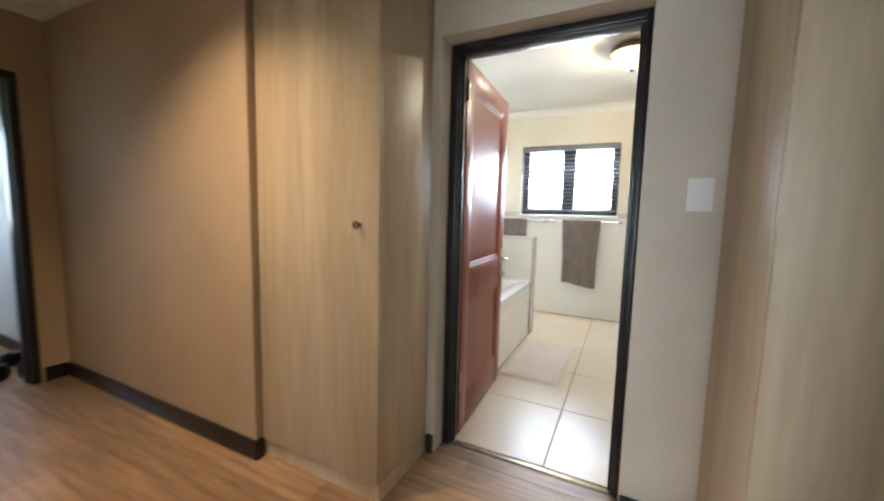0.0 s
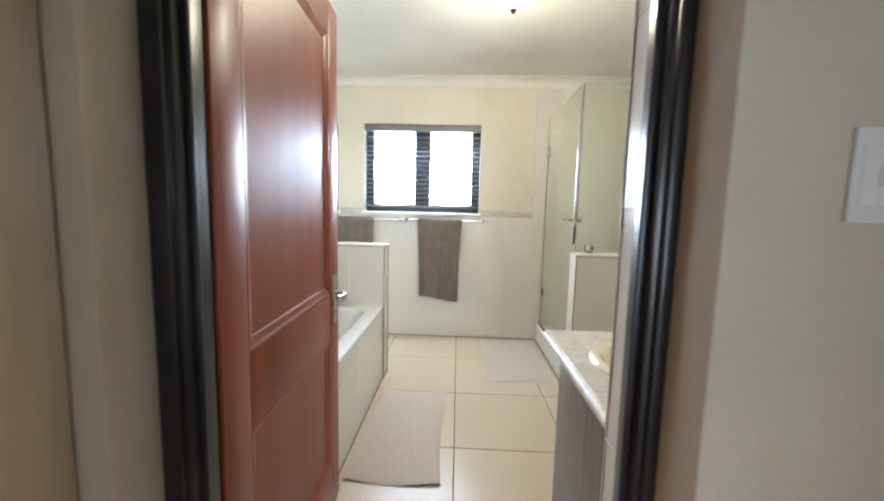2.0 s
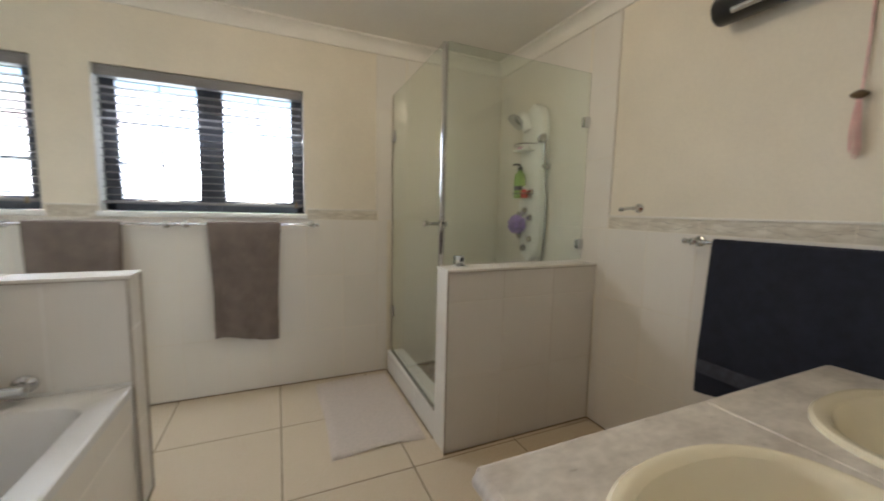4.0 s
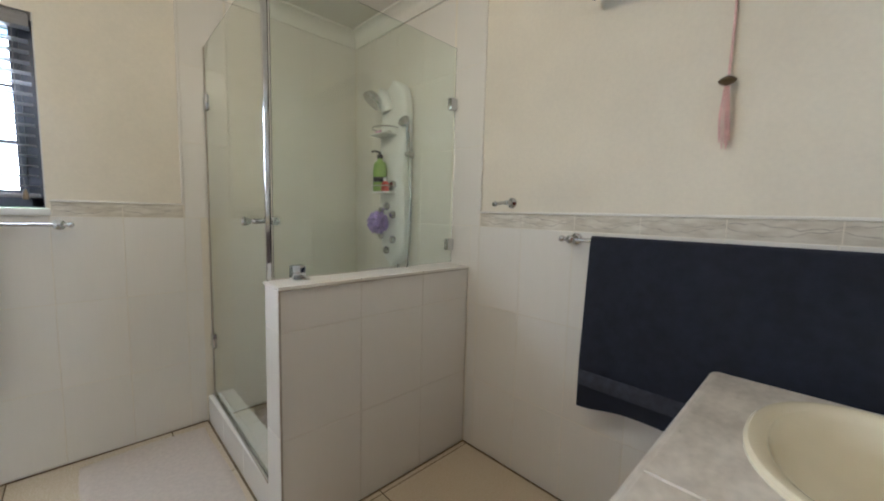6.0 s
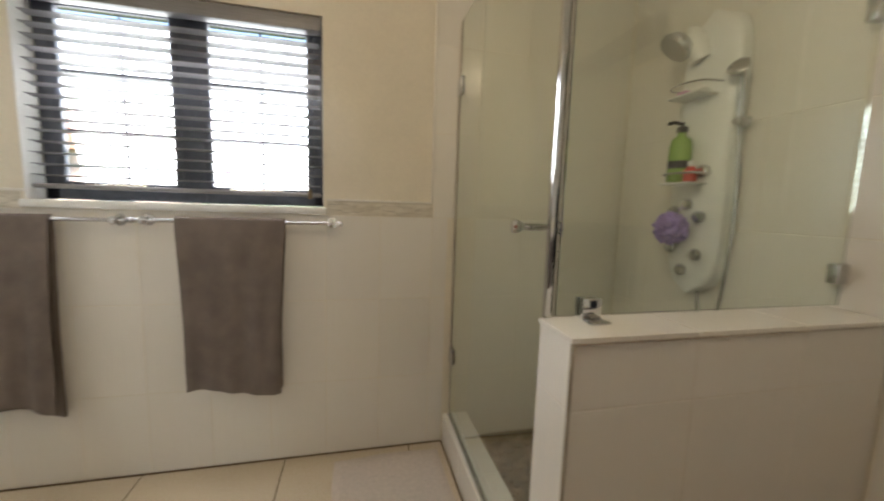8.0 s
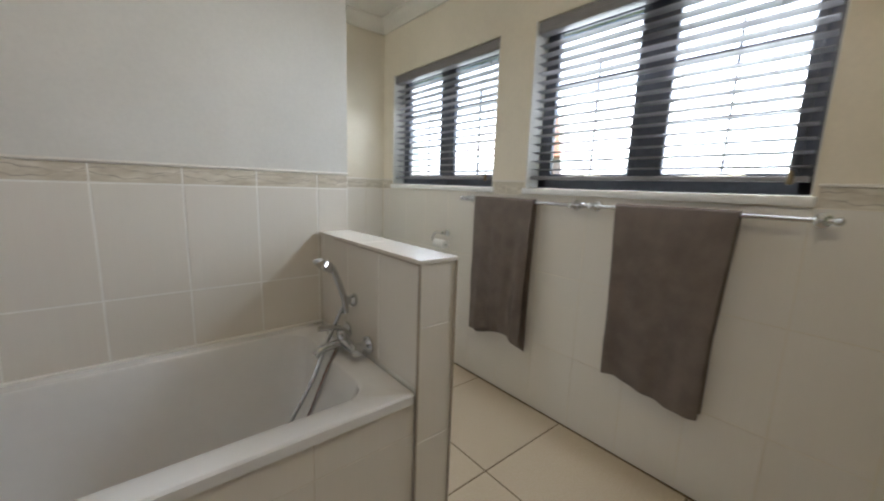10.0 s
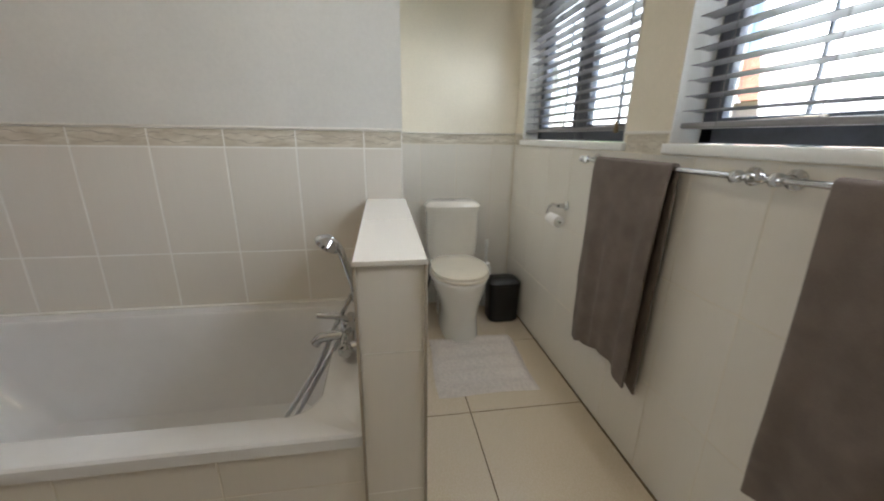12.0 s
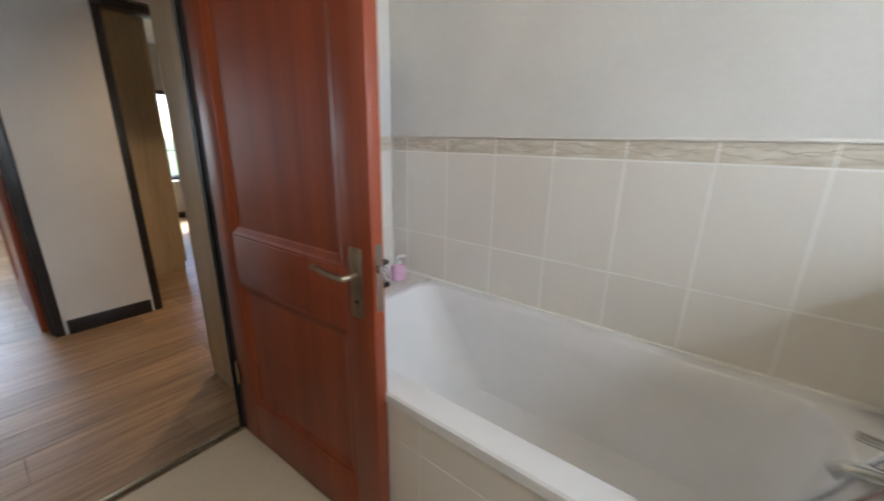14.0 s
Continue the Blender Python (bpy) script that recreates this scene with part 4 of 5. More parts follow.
# ---- mats ----
def floor_mat(x0, x1, y0, y1, material, label, seed, ribs=0, curl=0.0, turn=0.0):
    cx, cy = (x0 + x1) / 2, (y0 + y1) / 2
    ob = thing("bath_mat", (cx, cy, 0), label, "bath mat")
    bm = bmesh.new()
    nx, ny = 28, 40
    q = Matrix.Rotation(radians(turn), 3, "Z")
    rows = []
    for s in (0, 1):
        g = []
        for j in range(ny + 1):
            row = []
            for i in range(nx + 1):
                u, v = i / nx, j / ny
                x, y = x0 + (x1 - x0) * u, y0 + (y1 - y0) * v
                edge = min(u, 1 - u, v, 1 - v)
                z = 0.0015 + (0.013 * min(1, edge * 14) ** 0.5 + 0.002 * noise.noise(Vector((x * 9, y * 9, seed))) * min(1, edge * 10)) * s
                if ribs and s:
                    z += 0.013 * (0.5 + 0.5 * math.sin(u * math.pi * ribs)) * min(1, edge * 12)
                z += curl * max(0, 0.06 - v) / 0.06 * (0.5 + 0.5 * math.sin(u * 6 + seed))
                p = q @ Vector((x - cx + 0.006 * math.sin(v * 7 + seed), y - cy + 0.010 * math.sin(u * 5 + seed), 0))
                row.append(bm.verts.new((cx + p.x, cy + p.y, z)))
            g.append(row)
        rows.append(g)
    for s, g in enumerate(rows):
        for j in range(ny):
            for i in range(nx):
                bm.faces.new((g[j][i], g[j][i + 1], g[j + 1][i + 1], g[j + 1][i]))
    a, b = rows
    for i in range(nx):
        for j in (0, ny):
            bm.faces.new((a[j][i], a[j][i + 1], b[j][i + 1], b[j][i]))
    for j in range(ny):
        for i in (0, nx):
            bm.faces.new((a[j][i], a[j + 1][i], b[j + 1][i], b[j][i]))
    part("weave", bm, material, ob)
    return ob


floor_mat(-0.275, 0.168, 3.735, 4.61, MAT, "beige cotton bath mat along the bath", 2.0, curl=0.012)
floor_mat(0.47, 0.975, 4.81, 5.70, MAT, "pale beige mat before the shower kerb", 5.0, curl=0.008)
floor_mat(-1.62, -1.07, 5.085, 5.605, MAT_RIB, "grey beige ribbed mat before the toilet", 7.0, ribs=9)


# ---- doors ----
def panel_door(hinge, free, height, thick, label, handle_side=1, z0=0.008):
    """A two-panel door leaf from hinge to free edge along the floor; thickness goes to the left of that way."""
    h, f = Vector((*hinge, 0)), Vector((*free, 0))
    d = (f - h).normalized()
    w = (f - h).length
    nrm = Vector((-d.y, d.x, 0))
    ob = thing("door", (*hinge, 0), label, "door")

    def b(u0, u1, v0, v1, z0, z1, bevel, bm=None):
        old = set(bm.verts) if bm else set()
        bm = box(u0, u1, v0, v1, z0, z1, bevel, bm)
        for v in bm.verts:
            if v not in old:
                v.co = h + d * v.co.x + nrm * v.co.y + Vector((0, 0, v.co.z))
        return bm
    st, H = 0.105, height
    rails = [("bottom_rail", z0, 0.20), ("middle_rail", 0.718, 0.898), ("top_rail", H - 0.11, H)]
    part("stile", b(0, st, 0, thick, z0, H, 0.003), MAHOGANY, ob)
    part("stile", b(w - st, w, 0, thick, z0, H, 0.003), MAHOGANY, ob)
    for nm, a, c in rails:
        part(nm, b(st, w - st, 0.0005, thick - 0.0005, a, c, 0.003), MAHOGANY, ob)
    for a, c in ((0.20, 0.718), (0.898, H - 0.11)):
        p = part("panel", b(st - 0.004, w - st + 0.004, 0.012, thick - 0.012, a - 0.004, c + 0.004, 0.0), MAHOGANY, ob, "sunk flat panel")
        for face, deep in ((0.001, 0.0125), (thick - 0.001, thick - 0.0125)):
            bm = bmesh.new()
            rings = []
            for inset, v in ((0.0, deep), (0.0, face), (0.006, face), (0.014, face + (deep - face) * 0.35), (0.030, face + (deep - face) * 0.75), (0.034, deep)):
                rings.append([h + d * u + nrm * v + Vector((0, 0, z)) for u, z in ((st + inset, a + inset), (w - st - inset, a + inset), (w - st - inset, c - inset), (st + inset, c - inset))])
            part("moulding", loft(rings, bm, False, False), MAHOGANY, p, smooth=False)
    P = lambda u, v, z: h + d * u + nrm * v + Vector((0, 0, z))
    for s, v in ((-1, 0.0), (1, thick)):
        pl = part("handle_plate", b(w - 0.078, w - 0.035, v - 0.005 if s < 0 else v, v if s < 0 else v + 0.005, 0.775, 0.965, 0.002), STEEL, ob, "aged brass back plate")
        part("lever", tube([P(w - 0.056, v, 0.895), P(w - 0.056, v + s * 0.035, 0.895), P(w - 0.066, v + s * 0.048, 0.895), P(w - 0.12, v + s * 0.05, 0.898), P(w - 0.175, v + s * 0.047, 0.905)], 0.008, 10), STEEL, pl, "curved brass lever")
        part("keyhole", lathe([(0.006, 0), (0.006, 0.002), (0.002, 0.003)], P(w - 0.056, v + s * 0.005, 0.82), nrm * s, 10), PLASTIC_B, pl)
    part("lock_plate", b(w - 0.001, w + 0.002, thick * 0.25, thick * 0.75, 0.80, 0.98, 0.0), CHROME, ob, "steel lock forend")
    part("latch", b(w, w + 0.011, thick * 0.36, thick * 0.64, 0.905, 0.925, 0.002), CHROME, ob)
    for z in (0.25, 1.75):
        part("hinge", lathe([(0.007, 0), (0.007, 0.1)], P(-0.004, -0.004, z), n=12), STEEL, ob)
    return ob


panel_door((-0.226, 2.868), (-0.258, 3.668), 1.955, 0.040, "red mahogany two-panel bathroom door standing open")
panel_door((0.148, 1.02), (0.162, 0.26), 1.965, -0.04 + 0.08, "red mahogany two-panel bedroom door standing open")

# ---- passage ----
def closet(x0, x1, label, knob_x=None, split=(), yf=2.272, y1=2.676):
    ob = thing("built_in_closet", ((x0 + x1) / 2, 2.5, 0), label, "closet")
    part("plinth", box(x0, x1, yf + 0.013, y1, 0, 0.075), CLOSET, ob)
    part("carcass", box(x0, x1, yf + 0.02, y1, 0.075, TOP - 0.002, 0.002), CLOSET, ob)
    cuts = [x0, *split, x1]
    for a, b in zip(cuts, cuts[1:]):
        d = part("door", box(a + 0.002, b - 0.002, yf, yf + 0.019, 0.08, TOP - 0.04, 0.003), CLOSET, ob)
        if knob_x is not None:
            part("knob", lathe([(0.008, 0), (0.007, 0.012), (0.014, 0.018), (0.016, 0.026), (0.010, 0.032)], (knob_x, yf, 1.142), (0, -1, 0), 18), BRONZE, d, "small dark metal knob")
    return ob


closet(-1.000, -0.322, "built-in closet of limed oak laminate with a dark knob", -0.415)
closet(0.812, 2.398, "built-in closet of limed oak laminate beside the doorway", None, (1.34, 1.87), 2.175)


def switch(m, label):
    ob = thing("light_switch", m.translation, label, "light switch")
    ORIGIN[ob] = Vector((0, 0, 0))
    ob.matrix_world = m
    part("plate", box(-0.039, 0.039, -0.007, 0, -0.058, 0.058, 0.003), PLASTIC_W, ob)
    part("surround", box(-0.030, 0.030, -0.0095, -0.006, -0.036, 0.036, 0.001), PLASTIC_W, ob)
    part("rocker", box(-0.011, 0.011, -0.013, -0.009, -0.014, 0.014, 0.003), PLASTIC_W, ob)
    return ob


switch(pose(0.738, 2.68, 1.28), "white plastic light switch plate")
switch(pose(-3.55, 2.22, 1.31), "white plastic light switch plate in the far room")
# Fixture added above the passage spot; it is never in view.
down = thing("unseen_downlight", (-1.0, 1.62, TOP), "small round ceiling fixture, lit, assumed and out of view", "ceiling lamp")
part("ring", lathe([(0.05, 0), (0.062, 0), (0.06, -0.012), (0.048, -0.014)], (-1.0, 1.62, TOP), n=28), PLASTIC_W, down)
part("glass", lathe([(0.047, -0.002), (0.047, -0.008), (0.01, -0.01)], (-1.0, 1.62, TOP), n=24), BULB, down, "warm glowing lens").visible_shadow = False


def shoe(x, y, turn):
    m = pose(x, y, 0, 0, 0, turn)
    ob = thing("shoe", (x, y, 0), "black shoe on the floor beyond the doorway", "shoe", "shoes by the doorway")
    sole = loft([[m @ (p + Vector((0, 0, z))) for p in oval(0, 0, 0, 0.14 * s, 0.046 * s, 20, 2.5)] for z, s in ((0, 0.97), (0.01, 1), (0.024, 1))])
    part("sole", sole, RUBBER, ob)
    up = [(0.024, 0.98, 0.98, 0), (0.055, 0.92, 0.95, -0.005), (0.075, 0.6, 0.85, -0.05), (0.10, 0.42, 0.72, -0.075), (0.105, 0.36, 0.6, -0.075)]
    part("upper", loft([[m @ (p + Vector((dx, 0, z))) for p in oval(0, 0, 0, 0.138 * sx, 0.045 * sy, 20, 2.3)] for z, sx, sy, dx in up]), PLASTIC_B, ob)
    bm = bmesh.new()
    for k in range(3):
        tube([m @ Vector((0.0 - 0.02 * k, -0.025, 0.07 + 0.012 * k)), m @ Vector((0.005 - 0.02 * k, 0, 0.082 + 0.012 * k)), m @ Vector((0.0 - 0.02 * k, 0.025, 0.07 + 0.012 * k))], 0.004, 6, bm, 3)
    part("laces", bm, RUBBER, ob)


for x, y, a in ((-3.22, 2.10, 170), (-3.30, 1.99, 160), (-3.55, 2.12, 185), (-3.58, 2.01, 172)):
    shoe(x, y, a)
ward = thing("wardrobe", (-0.55, 0.05, 0), "tall oak laminate wardrobe in the bedroom", "wardrobe")
part("body", box(-0.86, -0.105, -0.4, 0.33, 0.0, 2.3, 0.004), CLOSET, ward)
for a in (-0.4, -0.032):
    part("door", box(-0.88, -0.861, a + 0.002, a + 0.36, 0.08, 2.28, 0.003), CLOSET, ward)

# ---- outside ----
solid("ground", box(-300, 300, -300, 300, -0.5, -0.3), GRASS, "lawn around the house", "ground", "structure", smooth=False)
house = thing("house", (-13, 26, -0.3), "neighbouring pale pink house with a terracotta roof", "house")
part("wall", box(-20, -6, 22, 30, -0.3, 3.0), PINKWALL, house, smooth=False)
bm = loft([[Vector((x, 21.4, 3.0)), Vector((x, 30.6, 3.0)), Vector((x, 26, 6.0))] for x in (-20.5, -5.5)])
part("roof", bm, ROOF, house, "terracotta pitched roof", False)
for x in (-17, -13, -9):
    w = part("window", box(x - 0.7, x + 0.7, 21.94, 22.0, 0.8, 2.2, 0.01), FRAME, house)
    part("pane", box(x - 0.6, x + 0.6, 21.92, 21.94, 0.9, 2.1), PANE, w, smooth=False)


def tree(x, y, h, seed):
    rnd = random.Random(seed)
    ob = thing("tree", (x, y, -0.3), "leafy green garden tree", "tree", "garden trees")
    part("trunk", loft([[Vector((x + 0.05 * k + r * math.cos(a), y + r * math.sin(a), -0.3 + h * 0.2 * k)) for a in [i * math.pi / 5 for i in range(10)]] for k, r in enumerate((0.2, 0.16, 0.13, 0.1))]), BARK, ob)
    bm, leaves = bmesh.new(), bmesh.new()
    for k in range(9):
        a, e = rnd.uniform(0, 6.28), rnd.uniform(0.2, 1.1)
        p0 = Vector((x + 0.12, y, -0.3 + h * rnd.uniform(0.35, 0.6)))
        p1 = p0 + Vector((math.cos(a) * math.cos(e), math.sin(a) * math.cos(e), math.sin(e))) * h * rnd.uniform(0.22, 0.42)
        tube([p0, (p0 + p1) / 2 + Vector((0, 0, 0.1)), p1], 0.045, 6, bm, 3)
        for q in range(150):
            c = p1 + Vector([rnd.gauss(0, h * 0.09) for _ in range(3)])
            u, v = Vector([rnd.uniform(-1, 1) for _ in range(3)]).normalized(), Vector([rnd.uniform(-1, 1) for _ in range(3)]).normalized()
            s = rnd.uniform(0.05, 0.11)
            leaves.faces.new([leaves.verts.new(c + z) for z in (-u * s, v * s * 0.5, u * s, -v * s * 0.5)])
    part("limbs", bm, BARK, ob)
    part("crown", leaves, LEAF, ob, "loose crown of small leaves", False)


for k, (x, y, h) in enumerate(((0.9, 13.5, 2.9), (2.6, 15.0, 3.4), (-4.6, 17.0, 3.2))):
    tree(x, y, h, 20 + k)


# ---- tiles and planks ----
def border_mesh(du, dz):
    bm = box(-du / 2, du / 2, -0.003, 0.003, -dz / 2, dz / 2)
    n0 = len(bm.faces)
    for base, amp, ph in ((0.18, 0.12, 0.3), (-0.14, 0.16, 2.0)):
        prev = None
        for k in range(13):
            u = -du / 2 + du * k / 12
            z = dz * (base + amp * math.sin(2 * math.pi * k / 12 + ph) + 0.06 * math.sin(k * 2.1 + ph))
            t = 0.0009 + 0.0011 * abs(math.sin(k * 0.9 + ph))
            cur = (bm.verts.new((u, -0.0034, z - t)), bm.verts.new((u, -0.0034, z + t)))
            if prev:
                bm.faces.new((prev[0], cur[0], cur[1], prev[1])).material_index = 1
            prev = cur
    me = mesh_of("border_tile", bm, BORDER)
    me.materials.append(VEIN)
    return me


def tile_mesh(du, dz):
    return mesh_of("tile", box(-du / 2, du / 2, -0.003, 0.003, -dz / 2, dz / 2, 0.0012, seg=1), TILE)


ROWS = [(0.0, 0.375), (0.375, 0.775), (0.775, 1.175)]
GAP = 0.0028


def tiles(parent, start, u_dir, turn, cuts, rows, name="tile", gap=GAP):
    """Lays one tile object for each cell between the cuts along a wall and the rows up it."""
    s, d = Vector(start), Vector(u_dir)
    for u0, u1 in zip(cuts, cuts[1:]):
        for z0, z1 in rows:
            du, dz = round(u1 - u0 - gap, 4), round(z1 - z0 - gap, 4)
            if du < 0.012 or dz < 0.012:
                continue
            me = shared((name, du, dz), (lambda: border_mesh(du, dz)) if name == "border_tile" else (lambda: tile_mesh(du, dz)))
            ob = new(name, me)
            ob.parent = parent
            ob.location = s + d * ((u0 + u1) / 2) + Vector((0, 0, (z0 + z1) / 2)) + Matrix.Rotation(radians(turn), 3, "Z") @ Vector((0, 0.0048, 0))
            ob.rotation_euler = (0, 0, radians(turn))


def cuts_of(a, b, step, anchor):
    k = math.ceil((a - anchor) / step - 1e-6)
    out = [a]
    while anchor + k * step < b - 1e-6:
        if anchor + k * step > a + 1e-6:
            out.append(round(anchor + k * step, 4))
        k += 1
    return out + [b]


EDGE = [(1.175, 1.240)]
UP = [(1.175, 1.575), (1.575, 1.975), (1.975, 2.36)]
# window wall: lower rows, border between the windows, and the shower's full height
low = cuts_of(-2.17, 1.004, 0.25, 0.926)
tiles(wall_north, (0, 5.763, 0), (1, 0, 0), 0, low, ROWS)
for a, b in ((-2.17, W1[0]), (W1[1] + 0.012, W2[0] - 0.012), (W2[1] + 0.012, 0.926)):
    tiles(wall_north, (0, 5.763, 0), (1, 0, 0), 0, cuts_of(a, b, 0.25, 0.926), EDGE, "border_tile")
tiles(wall_north, (0, 5.763, 0), (1, 0, 0), 0, [0.93, 1.144], UP)
tiles(wall_north, (0, 5.763, 0), (1, 0, 0), 0, cuts_of(1.15, 1.97, 0.25, 1.15), [(0.012, 0.375)] + ROWS[1:] + UP)
panel_edge("panel_trim_north", [(0.917, 0.929, 5.756, 5.766, 1.24, 2.35), (W2[1] + 0.012, 0.929, 5.757, 5.766, 1.240, 1.250), (-2.17, W1[0], 5.757, 5.766, 1.240, 1.250), (W1[1], W2[0], 5.757, 5.766, 1.240, 1.250)])
# east wall
tiles(wall_east, (1.973, 0, 0), (0, 1, 0), -90, cuts_of(2.925, 4.64, 0.25, 4.58), ROWS)
tiles(wall_east, (1.973, 0, 0), (0, 1, 0), -90, cuts_of(2.925, 4.575, 0.25, 4.575), EDGE, "border_tile")
tiles(wall_east, (1.973, 0, 0), (0, 1, 0), -90, [4.58, 4.78], UP)
tiles(wall_east, (1.973, 0, 0), (0, 1, 0), -90, [4.64, 4.79], ROWS[2:])
tiles(wall_east, (1.973, 0, 0), (0, 1, 0), -90, cuts_of(4.79, 5.76, 0.25, 4.79), [(0.012, 0.375)] + ROWS[1:] + UP)
panel_edge("panel_trim_east", [(1.966, 1.976, 4.571, 4.583, 1.24, 2.35), (1.967, 1.976, 2.93, 4.583, 1.240, 1.250)])
# wall by the bath, with its joints in line with the low wall
bathcuts = cuts_of(2.925, 4.92, 0.25, 4.775)
tiles(wall_bath, (-1.073, 0, 0), (0, 1, 0), 90, bathcuts, [(0.555, 0.775)] + ROWS[2:], gap=0.0055)
tiles(wall_bath, (-1.073, 0, 0), (0, 1, 0), 90, bathcuts, EDGE, "border_tile", 0.0055)
panel_edge("panel_trim_bath", [(-1.076, -1.067, 2.925, 4.92, 1.240, 1.249)])
tiles(wall_bath, (0, 4.924, 0), (1, 0, 0), 180, [-1.28, -1.076], ROWS)
tiles(wall_alcove, (-2.169, 0, 0), (0, 1, 0), 90, cuts_of(4.925, 5.758, 0.25, 5.1), ROWS)
tiles(wall_alcove, (-2.169, 0, 0), (0, 1, 0), 90, cuts_of(4.925, 5.758, 0.25, 5.1), EDGE, "border_tile")
panel_edge("panel_trim_alcove", [(-2.172, -2.163, 4.925, 5.758, 1.240, 1.249)])
tiles(wall_alcove, (0, 4.924, 0), (1, 0, 0), 180, cuts_of(-2.165, -1.285, 0.25, -1.285), ROWS)
# door wall inside, and the reveal beside the frame
inside = cuts_of(0.531, 1.97, 0.25, 0.531)
for cc in (inside, cuts_of(-1.07, -0.280, 0.25, -1.07)):
    tiles(wall_south, (0, 2.923, 0), (1, 0, 0), 180, cc, ROWS)
    tiles(wall_south, (0, 2.923, 0), (1, 0, 0), 180, cc, EDGE, "border_tile")
solid("plaster_inside", box(0.532, 1.97, 2.9205, 2.9235, 1.243, TOP - 0.002, bm=box(-1.07, -0.280, 2.9205, 2.9235, 1.243, TOP - 0.002)), PLASTER_WHITE, "white plaster beside the bathroom door", "wall", "structure", smooth=False)
tiles(wall_south, (0.533, 0, 0), (0, 1, 0), -90, [2.863, 2.925], ROWS)
tiles(wall_south, (0.533, 0, 0), (0, 1, 0), -90, [2.863, 2.925], EDGE, "border_tile")
tiles(wall_south, (0.533, 0, 0), (0, 1, 0), -90, [2.863, 2.925], UP[:2])
# low walls and kerb
tiles(half_wall_shower, (0, 4.643, 0), (1, 0, 0), 0, cuts_of(1.000, 1.97, 0.33, 1.000), [(0, 0.40), (0.40, 0.80), (0.80, 0.953)])
tiles(half_wall_shower, (0, 4.789, 0), (1, 0, 0), 180, cuts_of(1.15, 1.97, 0.33, 0.986), [(0.012, 0.40), (0.40, 0.80), (0.80, 0.953)])
tiles(half_wall_shower, (1.003, 0, 0), (0, 1, 0), -90, [4.643, 4.789], [(0, 0.40), (0.40, 0.80), (0.80, 0.953)])
tiles(half_wall_bath, (0, 4.782, 0), (1, 0, 0), 0, cuts_of(-1.07, -0.29, 0.25, -0.29), [(0.555, 0.967)])
tiles(half_wall_bath, (0, 4.924, 0), (1, 0, 0), 180, cuts_of(-1.07, -0.29, 0.25, -0.29), [(0, 0.362), (0.362, 0.762), (0.762, 0.967)])
tiles(half_wall_bath, (-0.290, 0, 0), (0, 1, 0), 90, [4.780, 4.926], [(0, 0.362), (0.362, 0.762), (0.762, 0.967)])


def flat_tiles(parent, xs, ys, z, material, name, thick=0.006):
    for x0, x1 in zip(xs, xs[1:]):
        for y0, y1 in zip(ys, ys[1:]):
            dx, dy = round(x1 - x0 - 0.0055, 4), round(y1 - y0 - 0.0055, 4)
            if dx < 0.012 or dy < 0.012:
                continue
            me = shared((name, dx, dy, thick), lambda: mesh_of(name, box(-dx / 2, dx / 2, -dy / 2, dy / 2, -thick, 0, 0.0012, seg=1), material))
            ob = new(name, me)
            ob.parent = parent
            ob.location = ((x0 + x1) / 2, (y0 + y1) / 2, z)


flat_tiles(half_wall_shower, cuts_of(0.997, 1.97, 0.33, 0.997), [4.637, 4.792], 0.9655, TILE, "cap_tile", 0.012)
flat_tiles(half_wall_bath, cuts_of(-1.07, -0.281, 0.40, -0.281), [4.774, 4.932], 0.98, TILE, "cap_tile", 0.012)
flat_tiles(kerb, [1.004, 1.075, 1.146], cuts_of(4.79, 5.758, 0.25, 4.79), 0.155, TILE, "cap_tile", 0.006)
tiles(kerb, (1.007, 0, 0), (0, 1, 0), -90, cuts_of(4.79, 5.758, 0.33, 4.79), [(0, 0.148)])
front = [o for o in scene.objects if o.name == "bath_front"][0]
ledge = [o for o in scene.objects if o.name == "bath_ledge"][0]
tiles(front, (-0.297, 0, 0), (0, 1, 0), 90, cuts_of(2.925, 4.779, 0.33, 4.779), [(0, 0.40), (0.40, 0.512)])
flat_tiles(ledge, cuts_of(-1.07, -0.287, 0.25, -0.287), [2.925, 3.168], 0.546, TILE, "cap_tile")
solid("tile_trim", box(0.9985, 1.006, 4.6385, 4.645, 0, 0.953, 0.001, box(0.998, 1.968, 4.6385, 4.645, 0.9485, 0.954, 0.001, box(-0.293, -0.2845, 4.776, 4.783, 0.0, 0.968, 0.001, box(-0.293, -0.2845, 4.923, 4.93, 0.0, 0.968, 0.001, box(-0.9, -0.2845, 4.776, 4.782, 0.963, 0.968, 0.001))))),
      TRIM, "thin tan trim on the corners of the low walls", "trim", "structure")
# bathroom floor, 0.595 m squares
flat_tiles(floor_bath, cuts_of(-2.17, 1.97, 0.595, 0.235), cuts_of(2.816, 5.759, 0.595, 4.615), 0.0, FLOOR, "floor_tile")


def joint(bm, *b):
    return box(*b, bm=bm)


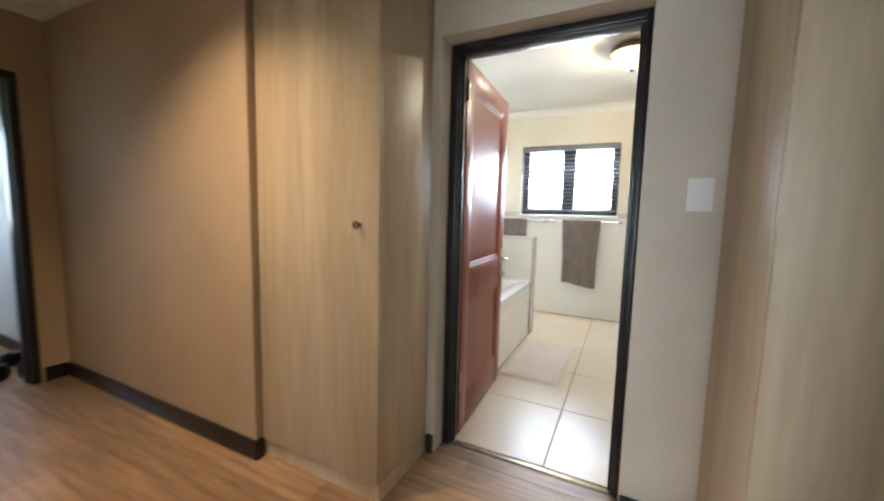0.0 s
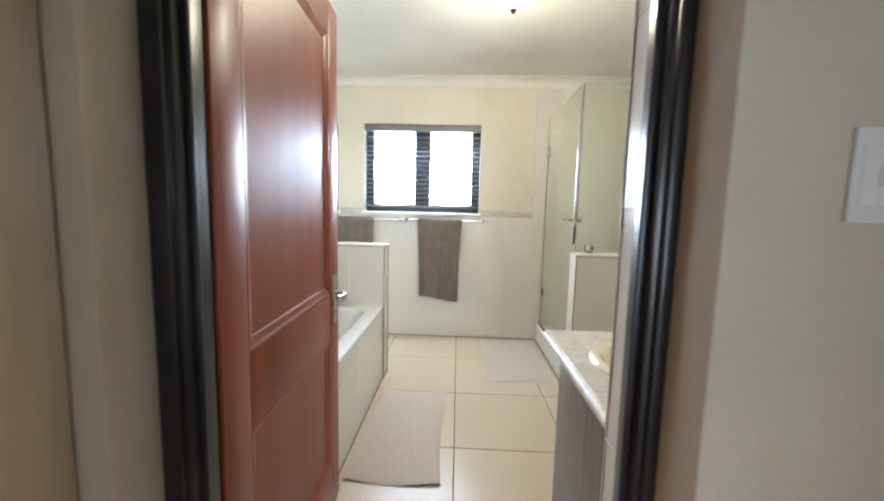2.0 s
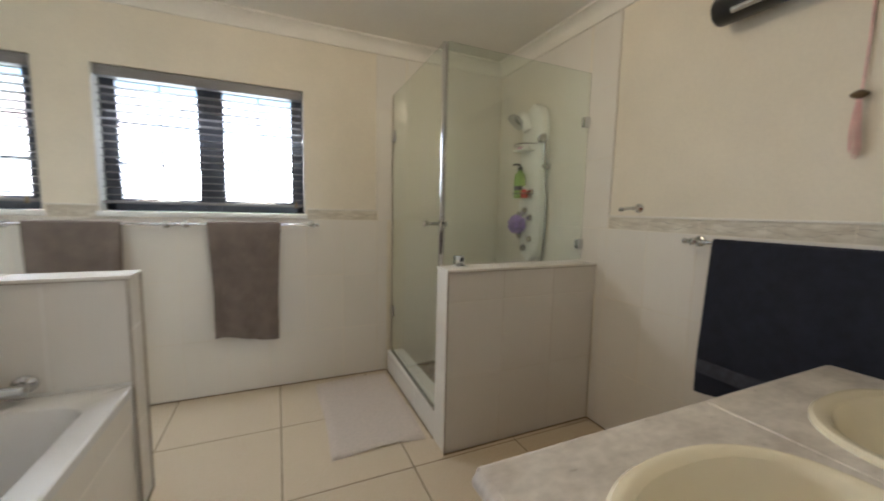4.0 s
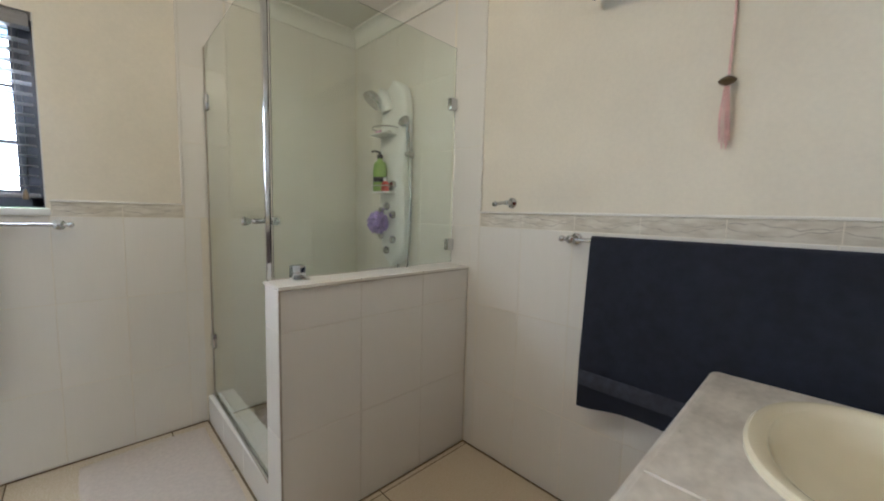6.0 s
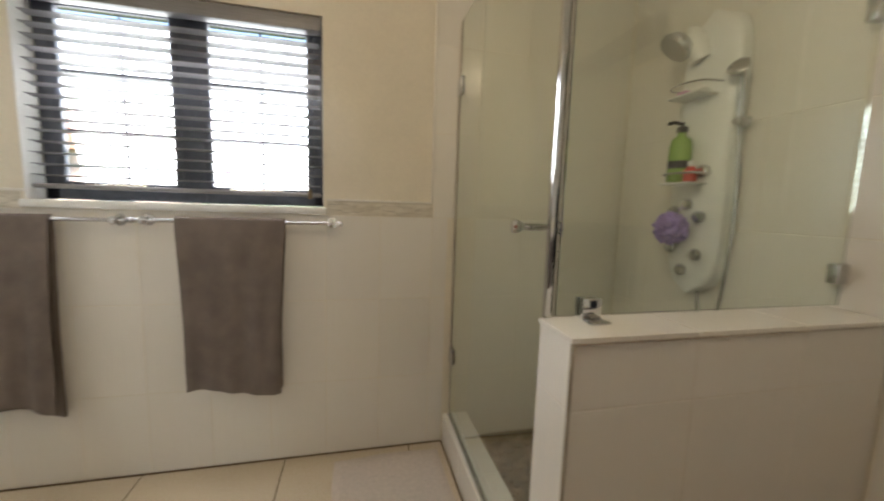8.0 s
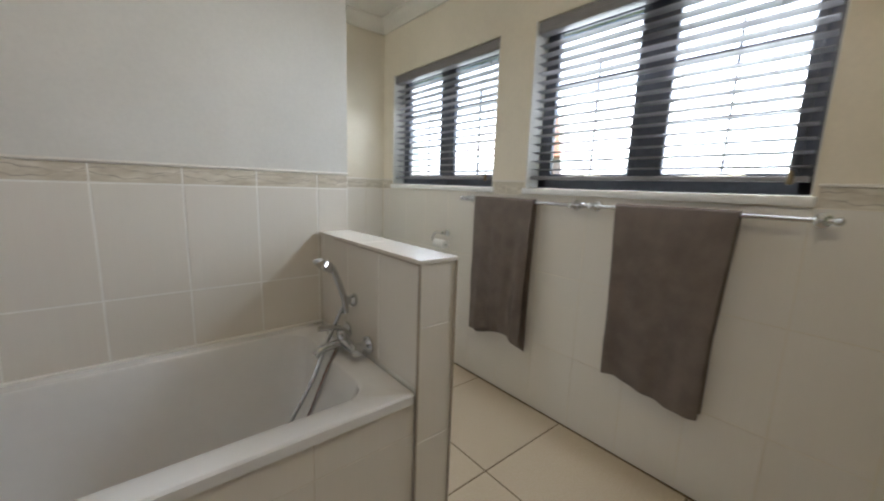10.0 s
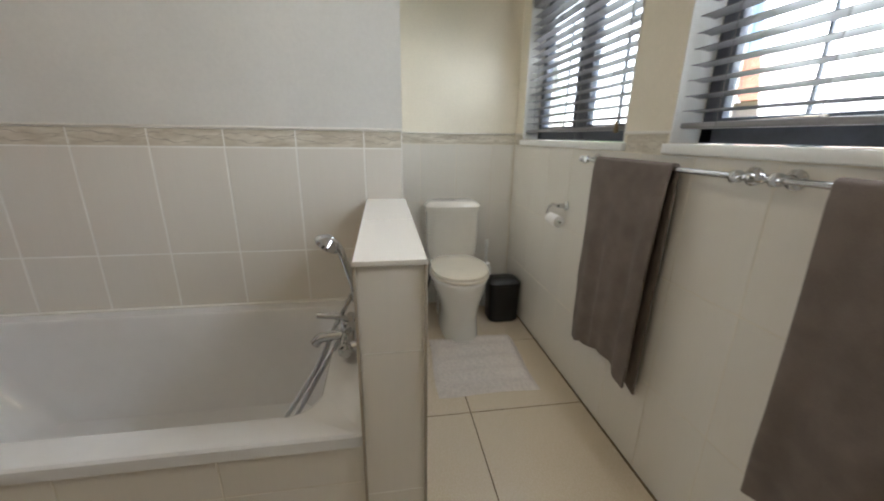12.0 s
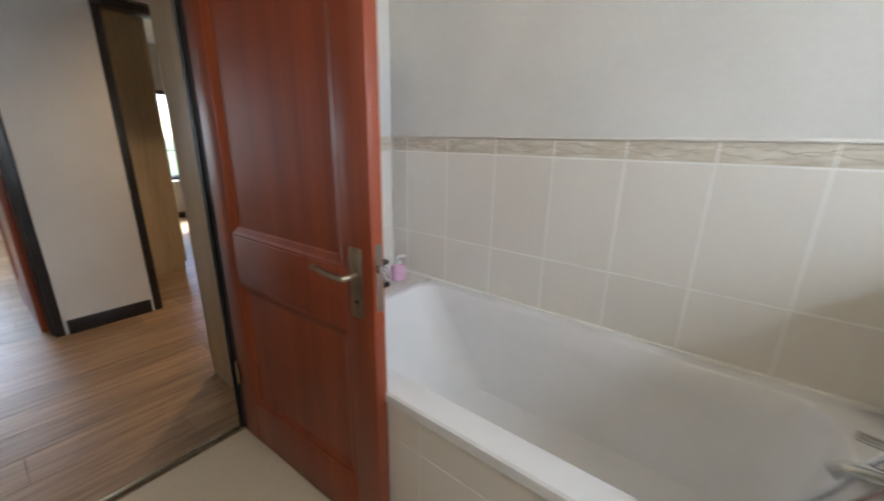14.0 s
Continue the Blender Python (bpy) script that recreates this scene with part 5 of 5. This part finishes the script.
bm = box(-2.16, 1.0, 5.757, 5.764, 0.0, 0.004)
joint(bm, 1.967, 1.974, 2.93, 4.64, 0.0, 0.004), joint(bm, 1.0, 1.967, 4.637, 4.644, 0.0, 0.004), joint(bm, 0.999, 1.006, 4.79, 5.757, 0.0, 0.004), joint(bm, -0.292, -0.285, 4.78, 4.93, 0.0, 0.004)
joint(bm, -0.299, -0.2935, 2.93, 4.78, 0.0, 0.004)
solid("bath_wall_grout", box(-1.076, -1.0757, 2.926, 4.9205, 0.55, 1.24), GROUT, "white grout of the bath wall", "grout", "structure", smooth=False)
solid("floor_joint", bm, GROUT_FLOOR, "dark worn joint along the wall foot", "joint", "structure", smooth=False)

# pebbles of the shower floor
rnd = random.Random(11)
bm = bmesh.new()
for k in range(700):
    x, y = rnd.uniform(1.17, 1.95), rnd.uniform(4.81, 5.74)
    rx, ry = rnd.uniform(0.012, 0.026), rnd.uniform(0.010, 0.018)
    a = rnd.uniform(0, 3.14)
    m = pose(x, y, 0.012, 0, 0, math.degrees(a))
    loft([[m @ p for p in oval(0, 0, z, rx * s, ry * s, 9)] for z, s in ((0, 0.9), (0.006, 1), (0.011, 0.6))], bm)
solid("pebbles", bm, PEBBLE, "brown river pebbles set in the shower floor", "pebbles", "stuff")

# laminate planks along x
rnd = random.Random(5)


def planks(x0, x1, y0, y1):
    y, k = y0, 0
    while y < y1 - 0.01:
        ye = min(y + 0.19, y1)
        x = x0 - rnd.uniform(0, 1.1)
        while x < x1:
            a, b = max(x, x0), min(x + 1.28, x1)
            if b - a > 0.03:
                dx, dy = round(b - a - 0.0016, 4), round(ye - y - 0.0016, 4)
                ob = new("plank", shared(("plank", dx, dy), lambda: mesh_of("plank", box(-dx / 2, dx / 2, -dy / 2, dy / 2, -0.006, 0, 0.0008, seg=1), PLANK)))
                ob.parent, ob.location = floor_hall, ((a + b) / 2, (y + ye) / 2, 0)
            x += 1.28
        y += 0.19
planks(-4.7, 2.4, 1.18, 2.805)
planks(-4.7, 2.4, -2.4, 1.18)
